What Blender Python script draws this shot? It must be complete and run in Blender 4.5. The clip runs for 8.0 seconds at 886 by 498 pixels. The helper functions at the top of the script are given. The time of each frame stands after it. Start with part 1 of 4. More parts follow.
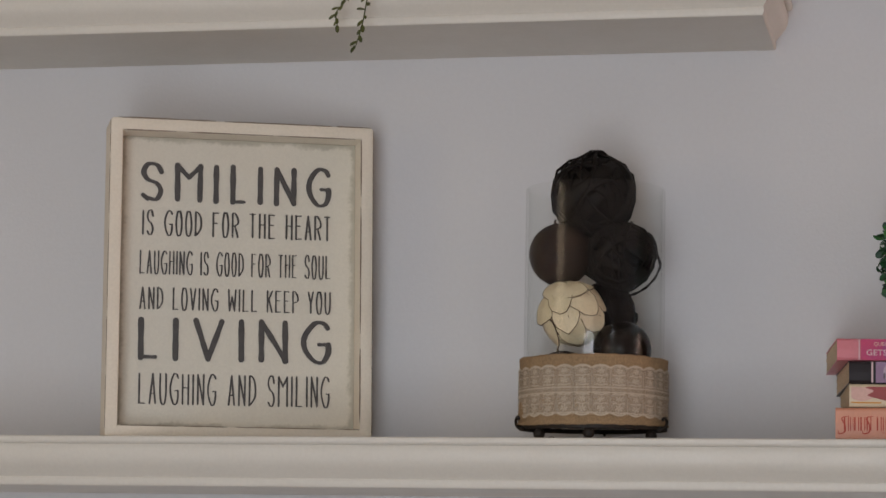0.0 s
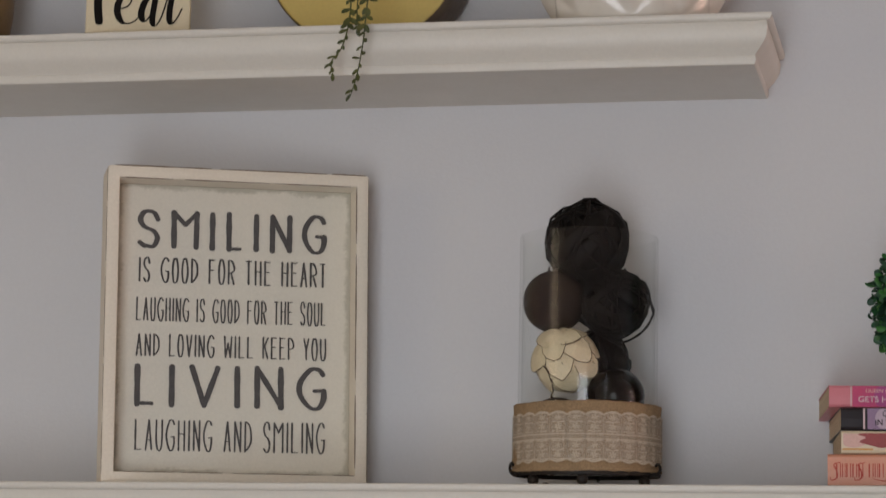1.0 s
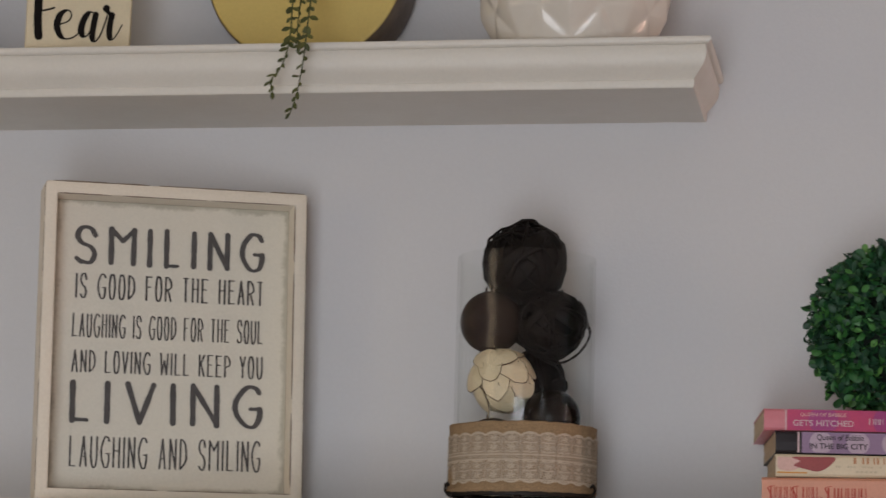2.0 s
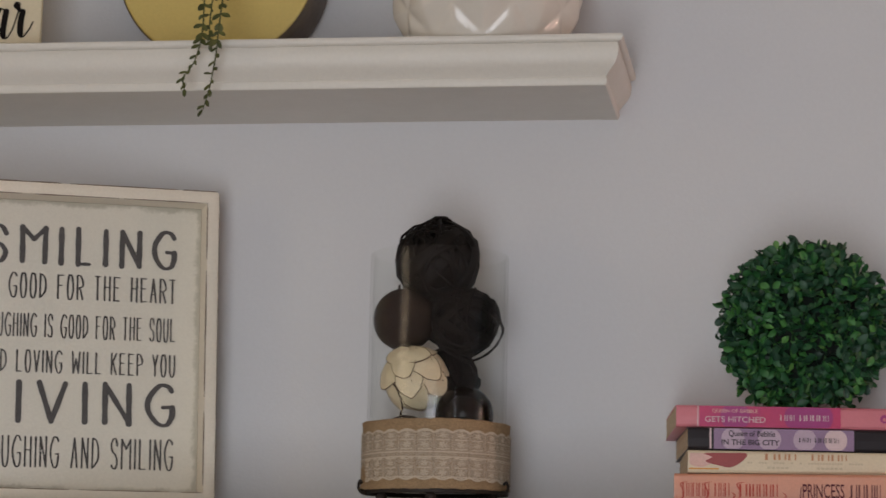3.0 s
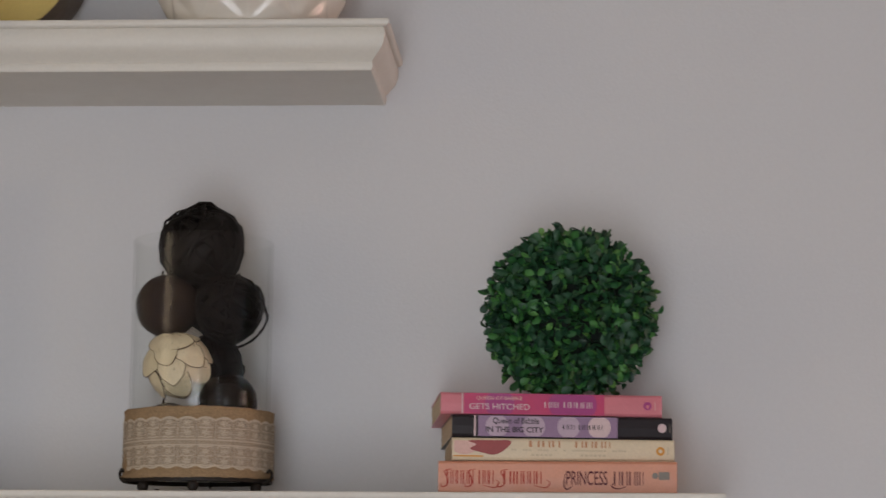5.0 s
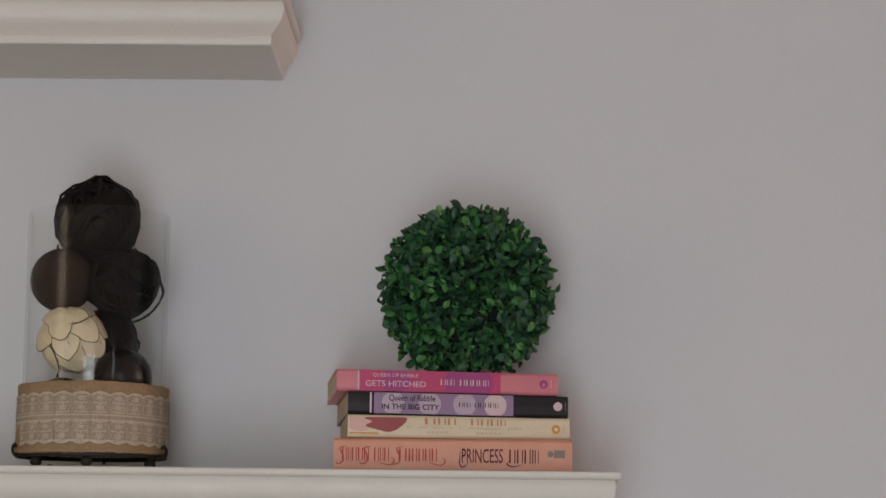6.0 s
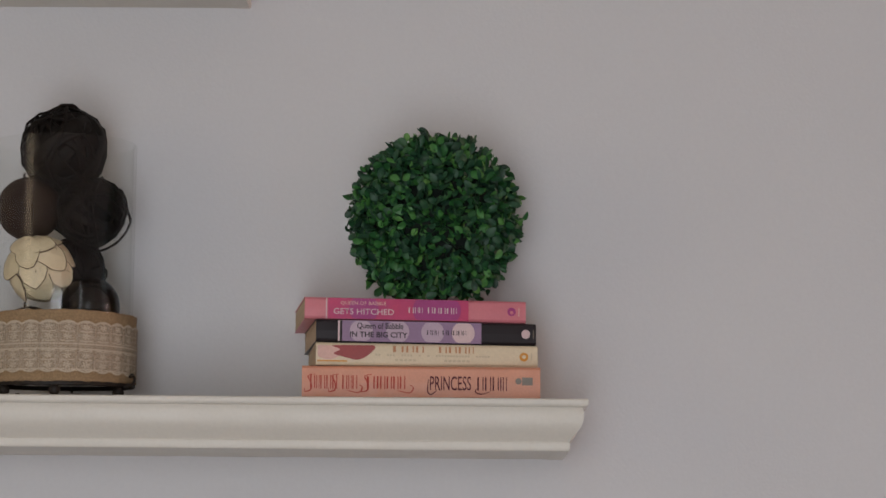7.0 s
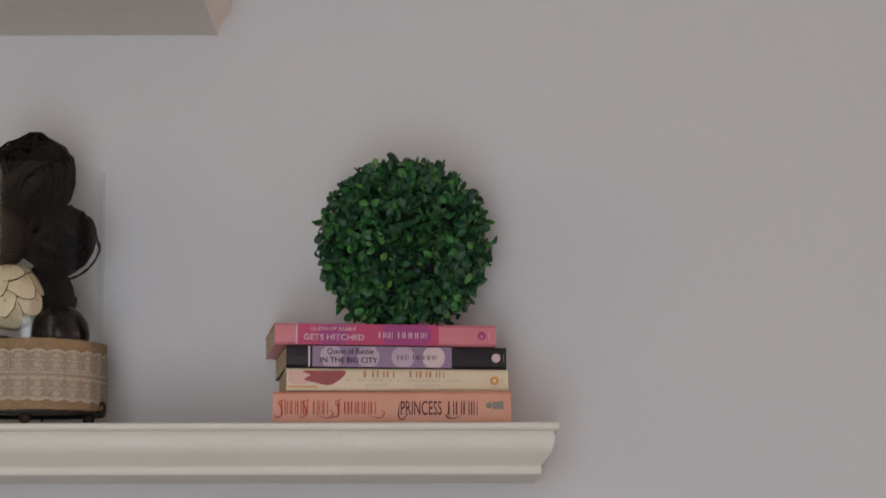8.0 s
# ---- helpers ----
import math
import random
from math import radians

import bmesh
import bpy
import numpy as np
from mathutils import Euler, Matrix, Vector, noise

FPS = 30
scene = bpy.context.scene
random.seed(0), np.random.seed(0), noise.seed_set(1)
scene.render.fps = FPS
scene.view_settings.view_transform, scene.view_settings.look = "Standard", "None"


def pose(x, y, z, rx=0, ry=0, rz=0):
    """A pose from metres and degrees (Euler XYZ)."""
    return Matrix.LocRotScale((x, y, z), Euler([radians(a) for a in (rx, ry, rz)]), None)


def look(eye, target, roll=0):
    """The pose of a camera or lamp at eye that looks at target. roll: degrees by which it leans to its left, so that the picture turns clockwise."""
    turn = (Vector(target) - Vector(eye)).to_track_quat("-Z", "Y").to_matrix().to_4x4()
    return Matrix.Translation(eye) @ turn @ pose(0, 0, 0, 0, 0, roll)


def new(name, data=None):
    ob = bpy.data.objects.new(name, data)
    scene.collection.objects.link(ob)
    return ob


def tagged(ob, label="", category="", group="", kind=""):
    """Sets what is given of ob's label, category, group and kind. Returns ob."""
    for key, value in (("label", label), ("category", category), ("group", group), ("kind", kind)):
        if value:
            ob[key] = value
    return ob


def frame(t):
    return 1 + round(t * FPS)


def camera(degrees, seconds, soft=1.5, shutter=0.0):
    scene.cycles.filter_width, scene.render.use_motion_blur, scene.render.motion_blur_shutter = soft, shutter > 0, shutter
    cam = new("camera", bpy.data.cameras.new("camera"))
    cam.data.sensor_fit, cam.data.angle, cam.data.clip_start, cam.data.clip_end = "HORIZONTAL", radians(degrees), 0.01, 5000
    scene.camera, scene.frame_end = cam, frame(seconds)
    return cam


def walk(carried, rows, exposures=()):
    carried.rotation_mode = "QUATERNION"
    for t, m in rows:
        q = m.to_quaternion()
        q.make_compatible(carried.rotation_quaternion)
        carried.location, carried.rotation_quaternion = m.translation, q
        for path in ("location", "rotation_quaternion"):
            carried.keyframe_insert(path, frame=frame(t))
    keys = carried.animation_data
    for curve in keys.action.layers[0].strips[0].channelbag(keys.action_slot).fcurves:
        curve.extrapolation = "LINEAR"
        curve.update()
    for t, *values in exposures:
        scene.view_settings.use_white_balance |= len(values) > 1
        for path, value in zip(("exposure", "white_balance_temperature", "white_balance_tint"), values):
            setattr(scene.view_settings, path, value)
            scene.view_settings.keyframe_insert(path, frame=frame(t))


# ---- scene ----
cam = camera(19.32, 8.0, soft=1.5, shutter=0.5)
# seconds, eye x y z, yaw to the left, pitch up, roll
ROWS = [
    (0.0, 0.1503, -1.9429, 1.4636, 11.78, 8.37, 1.16),
    (0.5, 0.1532, -1.9458, 1.4655, 11.78, 8.74, 1.12),
    (1.0, 0.1568, -1.9546, 1.4654, 11.80, 9.30, 1.17),
    (1.2, 0.1576, -1.9572, 1.4645, 11.73, 9.56, 1.21),
    (2.3, 0.1580, -1.9543, 1.4641, 9.79, 9.84, 1.59),
    (2.5, 0.1579, -1.9542, 1.4640, 9.36, 9.86, 1.47),
    (3.0, 0.1598, -1.9540, 1.4632, 8.57, 9.82, 1.19),
    (3.5, 0.1629, -1.9536, 1.4632, 7.81, 9.79, 1.07),
    (4.0, 0.1673, -1.9515, 1.4632, 6.93, 9.81, 0.97),
    (4.5, 0.1712, -1.9446, 1.4650, 5.11, 9.71, 1.20),
    (4.7, 0.1715, -1.9422, 1.4658, 4.50, 9.66, 0.97),
    (5.8, 0.1717, -1.9352, 1.4676, 1.83, 9.21, 0.53),
    (6.0, 0.1711, -1.9352, 1.4673, 1.43, 9.08, 0.75),
    (6.5, 0.1697, -1.9337, 1.4659, 1.23, 8.28, 0.58),
    (7.0, 0.1683, -1.9338, 1.4616, 0.61, 7.68, 0.52),
    (7.2, 0.1690, -1.9339, 1.4614, 0.49, 7.585, 0.42),
    (7.5, 0.1705, -1.9341, 1.4613, 0.36, 7.59, 0.22),
    (8.0, 0.1721, -1.9350, 1.4602, 0.05, 8.26, -0.12),
]
walk(cam, [(t, pose(x, y, z, 0, 0, yaw) @ pose(0, 0, 0, 90 + pitch) @ pose(0, 0, 0, 0, 0, roll)) for t, x, y, z, yaw, pitch, roll in ROWS],
     exposures=[(0.0, 0.0), (8.0, 0.0)])

# ---- light ----
world = bpy.data.worlds.new("world")
scene.world = world
world.use_nodes = True
sky = world.node_tree.nodes.new("ShaderNodeTexSky")
sky.sky_type = "NISHITA"
sky.sun_disc = False
sky.sun_elevation = radians(40)
sky.sun_rotation = radians(150)
world.node_tree.links.new(sky.outputs[0], world.node_tree.nodes["Background"].inputs[0])
world.node_tree.nodes["Background"].inputs[1].default_value = 0.08


def area_lamp(name, m, w, h, power, colour):
    data = bpy.data.lights.new(name, "AREA")
    data.shape, data.size, data.size_y, data.energy, data.color = "RECTANGLE", w, h, power, colour
    ob = new(name, data)
    ob.matrix_world = m
    return ob


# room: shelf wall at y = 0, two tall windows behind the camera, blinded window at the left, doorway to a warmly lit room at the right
X0, X1, Y0, ZC = -2.6, 3.0, -2.8, 2.6
WIN = (-0.56, 0.32, 0.04, 2.02)
SLIT = (1.95, 2.30, 0.04, 2.12)
SIDE = (-2.70, -1.62, 0.95, 2.42)
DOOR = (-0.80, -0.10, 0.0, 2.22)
area_lamp("daylight", pose((WIN[0] + WIN[1]) / 2, Y0 - 0.08, (WIN[2] + WIN[3]) / 2, 90, 0, 0), WIN[1] - WIN[0] - 0.04, WIN[3] - WIN[2] - 0.04, 31.6, (0.885, 0.922, 0.99))
area_lamp("slit_light", pose((SLIT[0] + SLIT[1]) / 2, Y0 - 0.08, (SLIT[2] + SLIT[3]) / 2, 90, 0, 0), SLIT[1] - SLIT[0] - 0.04, SLIT[3] - SLIT[2] - 0.04, 3.2, (0.875, 0.925, 1.0))
area_lamp("blind_light", look((X0 - 0.08, (SIDE[0] + SIDE[1]) / 2, (SIDE[2] + SIDE[3]) / 2), (0, (SIDE[0] + SIDE[1]) / 2, (SIDE[2] + SIDE[3]) / 2)), SIDE[1] - SIDE[0] - 0.04, SIDE[3] - SIDE[2] - 0.04, 8.5, (1.0, 0.73, 0.42))
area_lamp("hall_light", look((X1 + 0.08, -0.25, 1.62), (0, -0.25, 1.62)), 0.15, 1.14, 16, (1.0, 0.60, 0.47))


# ---- materials ----
def surface(name, colour, rough=0.5, metal=0.0, spots=0.08, size=40.0, fine=0.05, grain=600.0, bump=0.0, relief=900.0, tint=None, coat=0.0, each=0.0, spec=0.5, leafy=False):
    """Principled surface whose colour wanders at two scales; bump in millimetres; each: how far single objects (leafy: single leaves) differ."""
    m = bpy.data.materials.new(name)
    m.use_nodes = True
    nt = m.node_tree
    b = nt.nodes["Principled BSDF"]
    link = nt.links.new
    geo = nt.nodes.new("ShaderNodeTexCoord")

    def noisy(scale, detail):
        n = nt.nodes.new("ShaderNodeTexNoise")
        n.inputs["Scale"].default_value, n.inputs["Detail"].default_value = scale, detail
        link(geo.outputs["Object"], n.inputs["Vector"])
        return n.outputs["Fac"]

    def mixed(kind, fac, a, b2):
        n = nt.nodes.new("ShaderNodeMix")
        n.data_type, n.blend_type = "RGBA", kind
        for key, v in ((0, fac), (6, a), (7, b2)):
            if hasattr(v, "is_linked"):
                link(v, n.inputs[key])
            else:
                n.inputs[key].default_value = v
        return n.outputs[2]

    def ranged(v, lo, hi, a=0.3, b2=0.7):
        n = nt.nodes.new("ShaderNodeMapRange")
        n.inputs[1].default_value, n.inputs[2].default_value, n.inputs[3].default_value, n.inputs[4].default_value = a, b2, lo, hi
        link(v, n.inputs[0])
        return n.outputs[0]

    c4 = (*colour, 1)
    other = (*(tint or [c * 0.55 for c in colour]), 1)
    col = mixed("MIX", ranged(noisy(size, 4), 0, spots), c4, other)
    col = mixed("MULTIPLY", 1.0, col, mixed("MIX", ranged(noisy(grain, 3), 0, 1), (1 - fine, 1 - fine, 1 - fine, 1), (1 + fine, 1 + fine, 1 + fine, 1)))
    if each:
        info = nt.nodes.new("ShaderNodeNewGeometry" if leafy else "ShaderNodeObjectInfo")
        chance = info.outputs["Random Per Island" if leafy else "Random"]
        hsv = nt.nodes.new("ShaderNodeHueSaturation")
        link(ranged(chance, 1 - each, 1 + each, 0, 1), hsv.inputs["Value"])
        link(ranged(chance, 0.5 - each * 0.06, 0.5 + each * 0.06, 1, 0), hsv.inputs["Hue"])
        link(col, hsv.inputs["Color"])
        col = hsv.outputs[0]
    link(col, b.inputs["Base Color"])
    link(ranged(noisy(size * 3, 3), max(0.02, rough - 0.07), min(1, rough + 0.07)), b.inputs["Roughness"])
    b.inputs["Metallic"].default_value = metal
    b.inputs["Specular IOR Level"].default_value = spec
    b.inputs["Coat Weight"].default_value = coat
    if bump:
        n = nt.nodes.new("ShaderNodeBump")
        n.inputs["Strength"].default_value, n.inputs["Distance"].default_value = 0.6, bump * 0.001
        link(noisy(relief, 3), n.inputs["Height"])
        link(n.outputs[0], b.inputs["Normal"])
    return m


WALL = surface("wall_paint", (0.60, 0.60, 0.615), 0.75, spots=0.05, size=3, fine=0.012, grain=300, bump=0.25, relief=420, spec=0.25)
CEIL = surface("ceiling_paint", (0.78, 0.75, 0.69), 0.85, spots=0.05, size=3, bump=0.4, relief=200)
FLOOR = surface("floor_wood", (0.30, 0.26, 0.215), 0.4, spots=0.4, size=6, fine=0.15, grain=80)
WHITE = surface("white_shelf_paint", (0.645, 0.614, 0.556), 0.45, spots=0.05, size=14, fine=0.02, grain=400, bump=0.12, relief=500)
CREAM_WOOD = surface("cream_painted_wood", (0.70, 0.64, 0.54), 0.6, spots=0.18, size=25, fine=0.04, grain=500, bump=0.12, relief=300, tint=(0.55, 0.47, 0.36))
BUTTER = surface("butter_cream_paint", (0.64, 0.55, 0.38), 0.6, spots=0.2, size=25, fine=0.04, grain=500, tint=(0.55, 0.46, 0.31), bump=0.12, relief=300)
WORN = surface("worn_edge_wood", (0.20, 0.15, 0.11), 0.7, spots=0.4, size=60)
PANEL = surface("sign_panel_paint", (0.66, 0.62, 0.53), 0.65, spots=0.12, size=18, fine=0.03, grain=700, tint=(0.55, 0.52, 0.44), bump=0.08, relief=500)
INK = surface("charcoal_lettering", (0.062, 0.056, 0.055), 0.7, spots=0.3, size=200, tint=(0.12, 0.11, 0.10), fine=0.15, grain=900)
BLACK_INK = surface("black_script_ink", (0.008, 0.006, 0.005), 0.7, spots=0.2, size=200, spec=0.1)
BURLAP = surface("burlap", (0.300, 0.202, 0.115), 0.9, spots=0.3, size=120, fine=0.2, grain=900, bump=0.4, relief=1400, spec=0.1)
LACE = surface("cream_lace", (0.49, 0.405, 0.31), 0.85, spots=0.2, size=120, fine=0.12, grain=1500, bump=0.2, relief=1600, spec=0.15)
IRON = surface("black_iron", (0.008, 0.006, 0.0055), 0.6, 0.0, spots=0.5, size=150, tint=(0.03, 0.018, 0.01), bump=0.1, relief=700, spec=0.3)
TWIG = surface("dark_twig", (0.0060, 0.0042, 0.0036), 0.6, spots=0.5, size=150, tint=(0.011, 0.008, 0.006), fine=0.3, grain=900, bump=0.2, relief=900, spec=0.16)
BARK = surface("dark_seed_ball", (0.020, 0.011, 0.008), 0.75, spots=0.5, size=90, tint=(0.05, 0.03, 0.02), fine=0.25, grain=500, bump=0.3, relief=500, spec=0.2)
LACQUER = surface("dark_lacquer_ball", (0.008, 0.005, 0.004), 0.10, spots=0.3, size=60, spec=0.14)
PETAL = surface("cream_wood_petal", (0.66, 0.56, 0.38), 0.6, spots=0.35, size=70, tint=(0.52, 0.40, 0.23), fine=0.08, grain=500, bump=0.12, relief=400, each=0.1)
PETAL_EDGE = surface("brown_petal_edge", (0.10, 0.058, 0.032), 0.8, spots=0.4, size=90)
LEAF = surface("boxwood_leaf", (0.018, 0.086, 0.030), 0.55, spots=0.6, size=120, tint=(0.009, 0.048, 0.022), fine=0.15, grain=500, each=0.55, leafy=True)
LEAF_LIGHT = surface("young_boxwood_leaf", (0.066, 0.215, 0.045), 0.5, spots=0.5, size=120, tint=(0.026, 0.115, 0.034), fine=0.12, grain=500, each=0.4, leafy=True)
# near-black green: shade deep between the boxwood leaves, put into the colour
GAP_SHADE = surface("leaf_gap_shade", (0.003, 0.009, 0.005), 0.9, spots=0.6, size=150, bump=1.0, relief=300)
VINE = surface("olive_vine", (0.080, 0.088, 0.018), 0.6, spots=0.6, size=150, tint=(0.034, 0.042, 0.010), each=0.3)
GOLD = surface("gold_satin_paint", (0.55, 0.42, 0.13), 0.45, 0.15, spots=0.25, size=18, tint=(0.50, 0.36, 0.09), fine=0.03, grain=400, bump=0.05, relief=300)
WALNUT = surface("dark_brown_side", (0.19, 0.14, 0.105), 0.6, spots=0.4, size=40, bump=0.1, relief=200)
CERAMIC = surface("white_glazed_ceramic", (0.63, 0.585, 0.52), 0.12, spots=0.05, size=20, fine=0.01)
BROWN = surface("brown_turned_wood", (0.22, 0.13, 0.055), 0.5, spots=0.5, size=30, bump=0.1, relief=200)
PAGES = surface("yellowed_pages", (0.56, 0.43, 0.29), 0.9, spots=0.3, size=200, fine=0.15, grain=1500, bump=0.25, relief=1500)
PINK = surface("pink_cover", (0.58, 0.18, 0.215), 0.38, spots=0.1, size=60, fine=0.03)
MAGENTA = surface("magenta_cover", (0.50, 0.04, 0.12), 0.38, spots=0.5, size=60, tint=(0.33, 0.03, 0.16))
PURPLE = surface("purple_circle_print", (0.33, 0.035, 0.18), 0.38)
BLACKC = surface("black_cover", (0.016, 0.012, 0.015), 0.4, spots=0.1, spec=0.3)
LILAC = surface("lilac_cover", (0.26, 0.165, 0.27), 0.38, spots=0.1, size=60)
PALE_LILAC = surface("pale_lilac_print", (0.45, 0.34, 0.42), 0.38)
IVORY = surface("ivory_cover", (0.66, 0.55, 0.39), 0.4, spots=0.15, size=50)
# opaque pale grey in place of light caught by the vase's clear base
LIT_BASE = surface("lit_glass_base", (0.80, 0.81, 0.81), 0.35, spots=0.1, size=40)
RED = surface("dark_red_print", (0.30, 0.045, 0.045), 0.4, spots=0.3, size=60)
BLUSH = surface("blush_print", (0.62, 0.38, 0.33), 0.4)
PEACH = surface("peach_cover", (0.60, 0.265, 0.165), 0.42, spots=0.4, size=50, tint=(0.52, 0.21, 0.13))
RUST = surface("rust_print", (0.42, 0.055, 0.035), 0.5, spec=0.2)
MAROON = surface("maroon_print", (0.09, 0.012, 0.02), 0.5, spec=0.2)
PALE_PRINT = surface("pale_print", (0.60, 0.45, 0.46), 0.4)
ORANGE = surface("orange_seal", (0.60, 0.26, 0.03), 0.4)
TAN = surface("faint_tan_print", (0.53, 0.44, 0.31), 0.4)
COPPER = surface("copper_print", (0.47, 0.21, 0.10), 0.4)
GREY = surface("grey_print", (0.16, 0.13, 0.10), 0.4)


def glass_material():
    """Thin clear glass: straight through, with a gloss that grows at grazing angles."""
    m = bpy.data.materials.new("clear_glass")
    m.use_nodes = True
    nt = m.node_tree
    nt.nodes.remove(nt.nodes["Principled BSDF"])
    clear, gloss, mix, face, power, scale = (nt.nodes.new("ShaderNode" + k) for k in ("BsdfTransparent", "BsdfGlossy", "MixShader", "LayerWeight", "Math", "Math"))
    clear.inputs["Color"].default_value = (0.985, 0.99, 0.985, 1)
    gloss.inputs["Roughness"].default_value = 0.02
    face.inputs["Blend"].default_value = 0.5
    power.operation, scale.operation = "POWER", "MULTIPLY_ADD"
    power.inputs[1].default_value, scale.inputs[1].default_value, scale.inputs[2].default_value = 5.0, 0.45, 0.019
    nt.links.new(face.outputs["Facing"], power.inputs[0])
    nt.links.new(power.outputs[0], scale.inputs[0])
    nt.links.new(scale.outputs[0], mix.inputs[0])
    nt.links.new(clear.outputs[0], mix.inputs[1])
    nt.links.new(gloss.outputs[0], mix.inputs[2])
    nt.links.new(mix.outputs[0], nt.nodes["Material Output"].inputs["Surface"])
    return m


def net_material():
    """Fine lace net: open between its threads."""
    m = bpy.data.materials.new("lace_net")
    m.use_nodes = True
    nt = m.node_tree
    b = nt.nodes["Principled BSDF"]
    b.inputs["Base Color"].default_value = (0.52, 0.43, 0.335, 1)
    b.inputs["Roughness"].default_value = 0.9
    co = nt.nodes.new("ShaderNodeTexCoord")
    v = nt.nodes.new("ShaderNodeTexVoronoi")
    v.feature = "DISTANCE_TO_EDGE"
    v.inputs["Scale"].default_value = 750
    r = nt.nodes.new("ShaderNodeMapRange")
    r.inputs[1].default_value, r.inputs[2].default_value, r.inputs[3].default_value, r.inputs[4].default_value = 0.05, 0.25, 0.70, 0.16
    nt.links.new(co.outputs["Object"], v.inputs["Vector"])
    nt.links.new(v.outputs["Distance"], r.inputs[0])
    nt.links.new(r.outputs[0], b.inputs["Alpha"])
    return m


def margined(m, hx, hz, cz):
    """Smudged grey-brown paint that frays inwards from the panel's edges."""
    nt = m.node_tree
    link = nt.links.new
    b = nt.nodes["Principled BSDF"]
    old = b.inputs["Base Color"].links[0].from_socket
    co, sep = nt.nodes.new("ShaderNodeTexCoord"), nt.nodes.new("ShaderNodeSeparateXYZ")
    link(co.outputs["Object"], sep.inputs[0])

    def calc(op, *args):
        n = nt.nodes.new("ShaderNodeMath")
        n.operation = op
        for i, v in enumerate(args):
            if hasattr(v, "is_linked"):
                link(v, n.inputs[i])
            else:
                n.inputs[i].default_value = v
        return n.outputs[0]

    def noisy(scale, detail):
        n = nt.nodes.new("ShaderNodeTexNoise")
        n.inputs["Scale"].default_value, n.inputs["Detail"].default_value = scale, detail
        link(co.outputs["Object"], n.inputs["Vector"])
        return n.outputs["Fac"]

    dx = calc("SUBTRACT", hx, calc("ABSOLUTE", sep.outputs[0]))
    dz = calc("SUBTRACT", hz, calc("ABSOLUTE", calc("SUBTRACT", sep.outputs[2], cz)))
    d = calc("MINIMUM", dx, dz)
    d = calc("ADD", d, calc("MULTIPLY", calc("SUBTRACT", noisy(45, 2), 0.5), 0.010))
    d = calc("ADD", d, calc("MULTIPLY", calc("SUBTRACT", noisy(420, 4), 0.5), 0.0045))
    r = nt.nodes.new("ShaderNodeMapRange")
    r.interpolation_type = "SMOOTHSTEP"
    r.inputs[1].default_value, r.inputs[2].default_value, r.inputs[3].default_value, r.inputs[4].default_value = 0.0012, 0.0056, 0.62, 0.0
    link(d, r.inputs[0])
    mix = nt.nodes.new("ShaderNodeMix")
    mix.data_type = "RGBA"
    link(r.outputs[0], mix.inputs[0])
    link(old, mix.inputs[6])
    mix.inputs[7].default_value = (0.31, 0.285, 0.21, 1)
    link(mix.outputs[2], b.inputs["Base Color"])


GLASS, NET = glass_material(), net_material()


# ---- mesh tools ----
def thing(name, m, label, category, group="", kind=""):
    ob = new(name)
    ob.empty_display_size = 0.02
    ob.matrix_world = m
    return tagged(ob, label, category, group, kind)


def finish(bm, name, material, smooth=False):
    me = bpy.data.meshes.new(name)
    bmesh.ops.recalc_face_normals(bm, faces=bm.faces)
    if smooth == "angle":
        for e in bm.edges:
            e.smooth = len(e.link_faces) == 2 and e.calc_face_angle(0) < radians(38)
    bm.to_mesh(me)
    bm.free()
    me.materials.append(material)
    if smooth:
        me.polygons.foreach_set("use_smooth", [True] * len(me.polygons))
    return me


def part(name, bm, material, parent=None, label="", m=None, smooth=False):
    ob = new(name, finish(bm, name, material, smooth))
    if parent:
        ob.parent = parent
    if m is not None:
        ob.matrix_basis = m
    return tagged(ob, label)


def box(x0, x1, y0, y1, z0, z1, bevel=0.0, seg=2, bm=None):
    bm = bm or bmesh.new()
    r = bmesh.ops.create_cube(bm, size=1, matrix=Matrix.LocRotScale(((x0 + x1) / 2, (y0 + y1) / 2, (z0 + z1) / 2), None, (x1 - x0, y1 - y0, z1 - z0)))
    if bevel:
        es = {e for v in r["verts"] for e in v.link_edges}
        bmesh.ops.bevel(bm, geom=list(es), offset=bevel, segments=seg, affect="EDGES", profile=0.5)
    return bm


def lathe(rings, n=64, bm=None, closed=False):
    """Turned body from (radius, height) rings round z; closed joins the last ring to the first."""
    bm = bm or bmesh.new()
    rows = []
    for r, z in rings:
        if r <= 1e-6:
            rows.append([bm.verts.new((0, 0, z))])
        else:
            rows.append([bm.verts.new((r * math.cos(a), r * math.sin(a), z)) for a in [2 * math.pi * k / n for k in range(n)]])
    pairs = list(zip(rows, rows[1:])) + ([(rows[-1], rows[0])] if closed else [])
    for a, b in pairs:
        for k in range(n):
            q = [a[k % len(a)], a[(k + 1) % len(a)], b[(k + 1) % len(b)], b[k % len(b)]]
            q = [v for i, v in enumerate(q) if v not in q[:i]]
            if len(q) > 2:
                bm.faces.new(q)
    return bm


def ball(r, n=24, centre=(0, 0, 0), bm=None, squash=1.0):
    bm = bm or bmesh.new()
    bmesh.ops.create_uvsphere(bm, u_segments=n, v_segments=n // 2, radius=r, matrix=Matrix.Translation(centre) @ Matrix.Diagonal((1, 1, squash, 1)))
    return bm


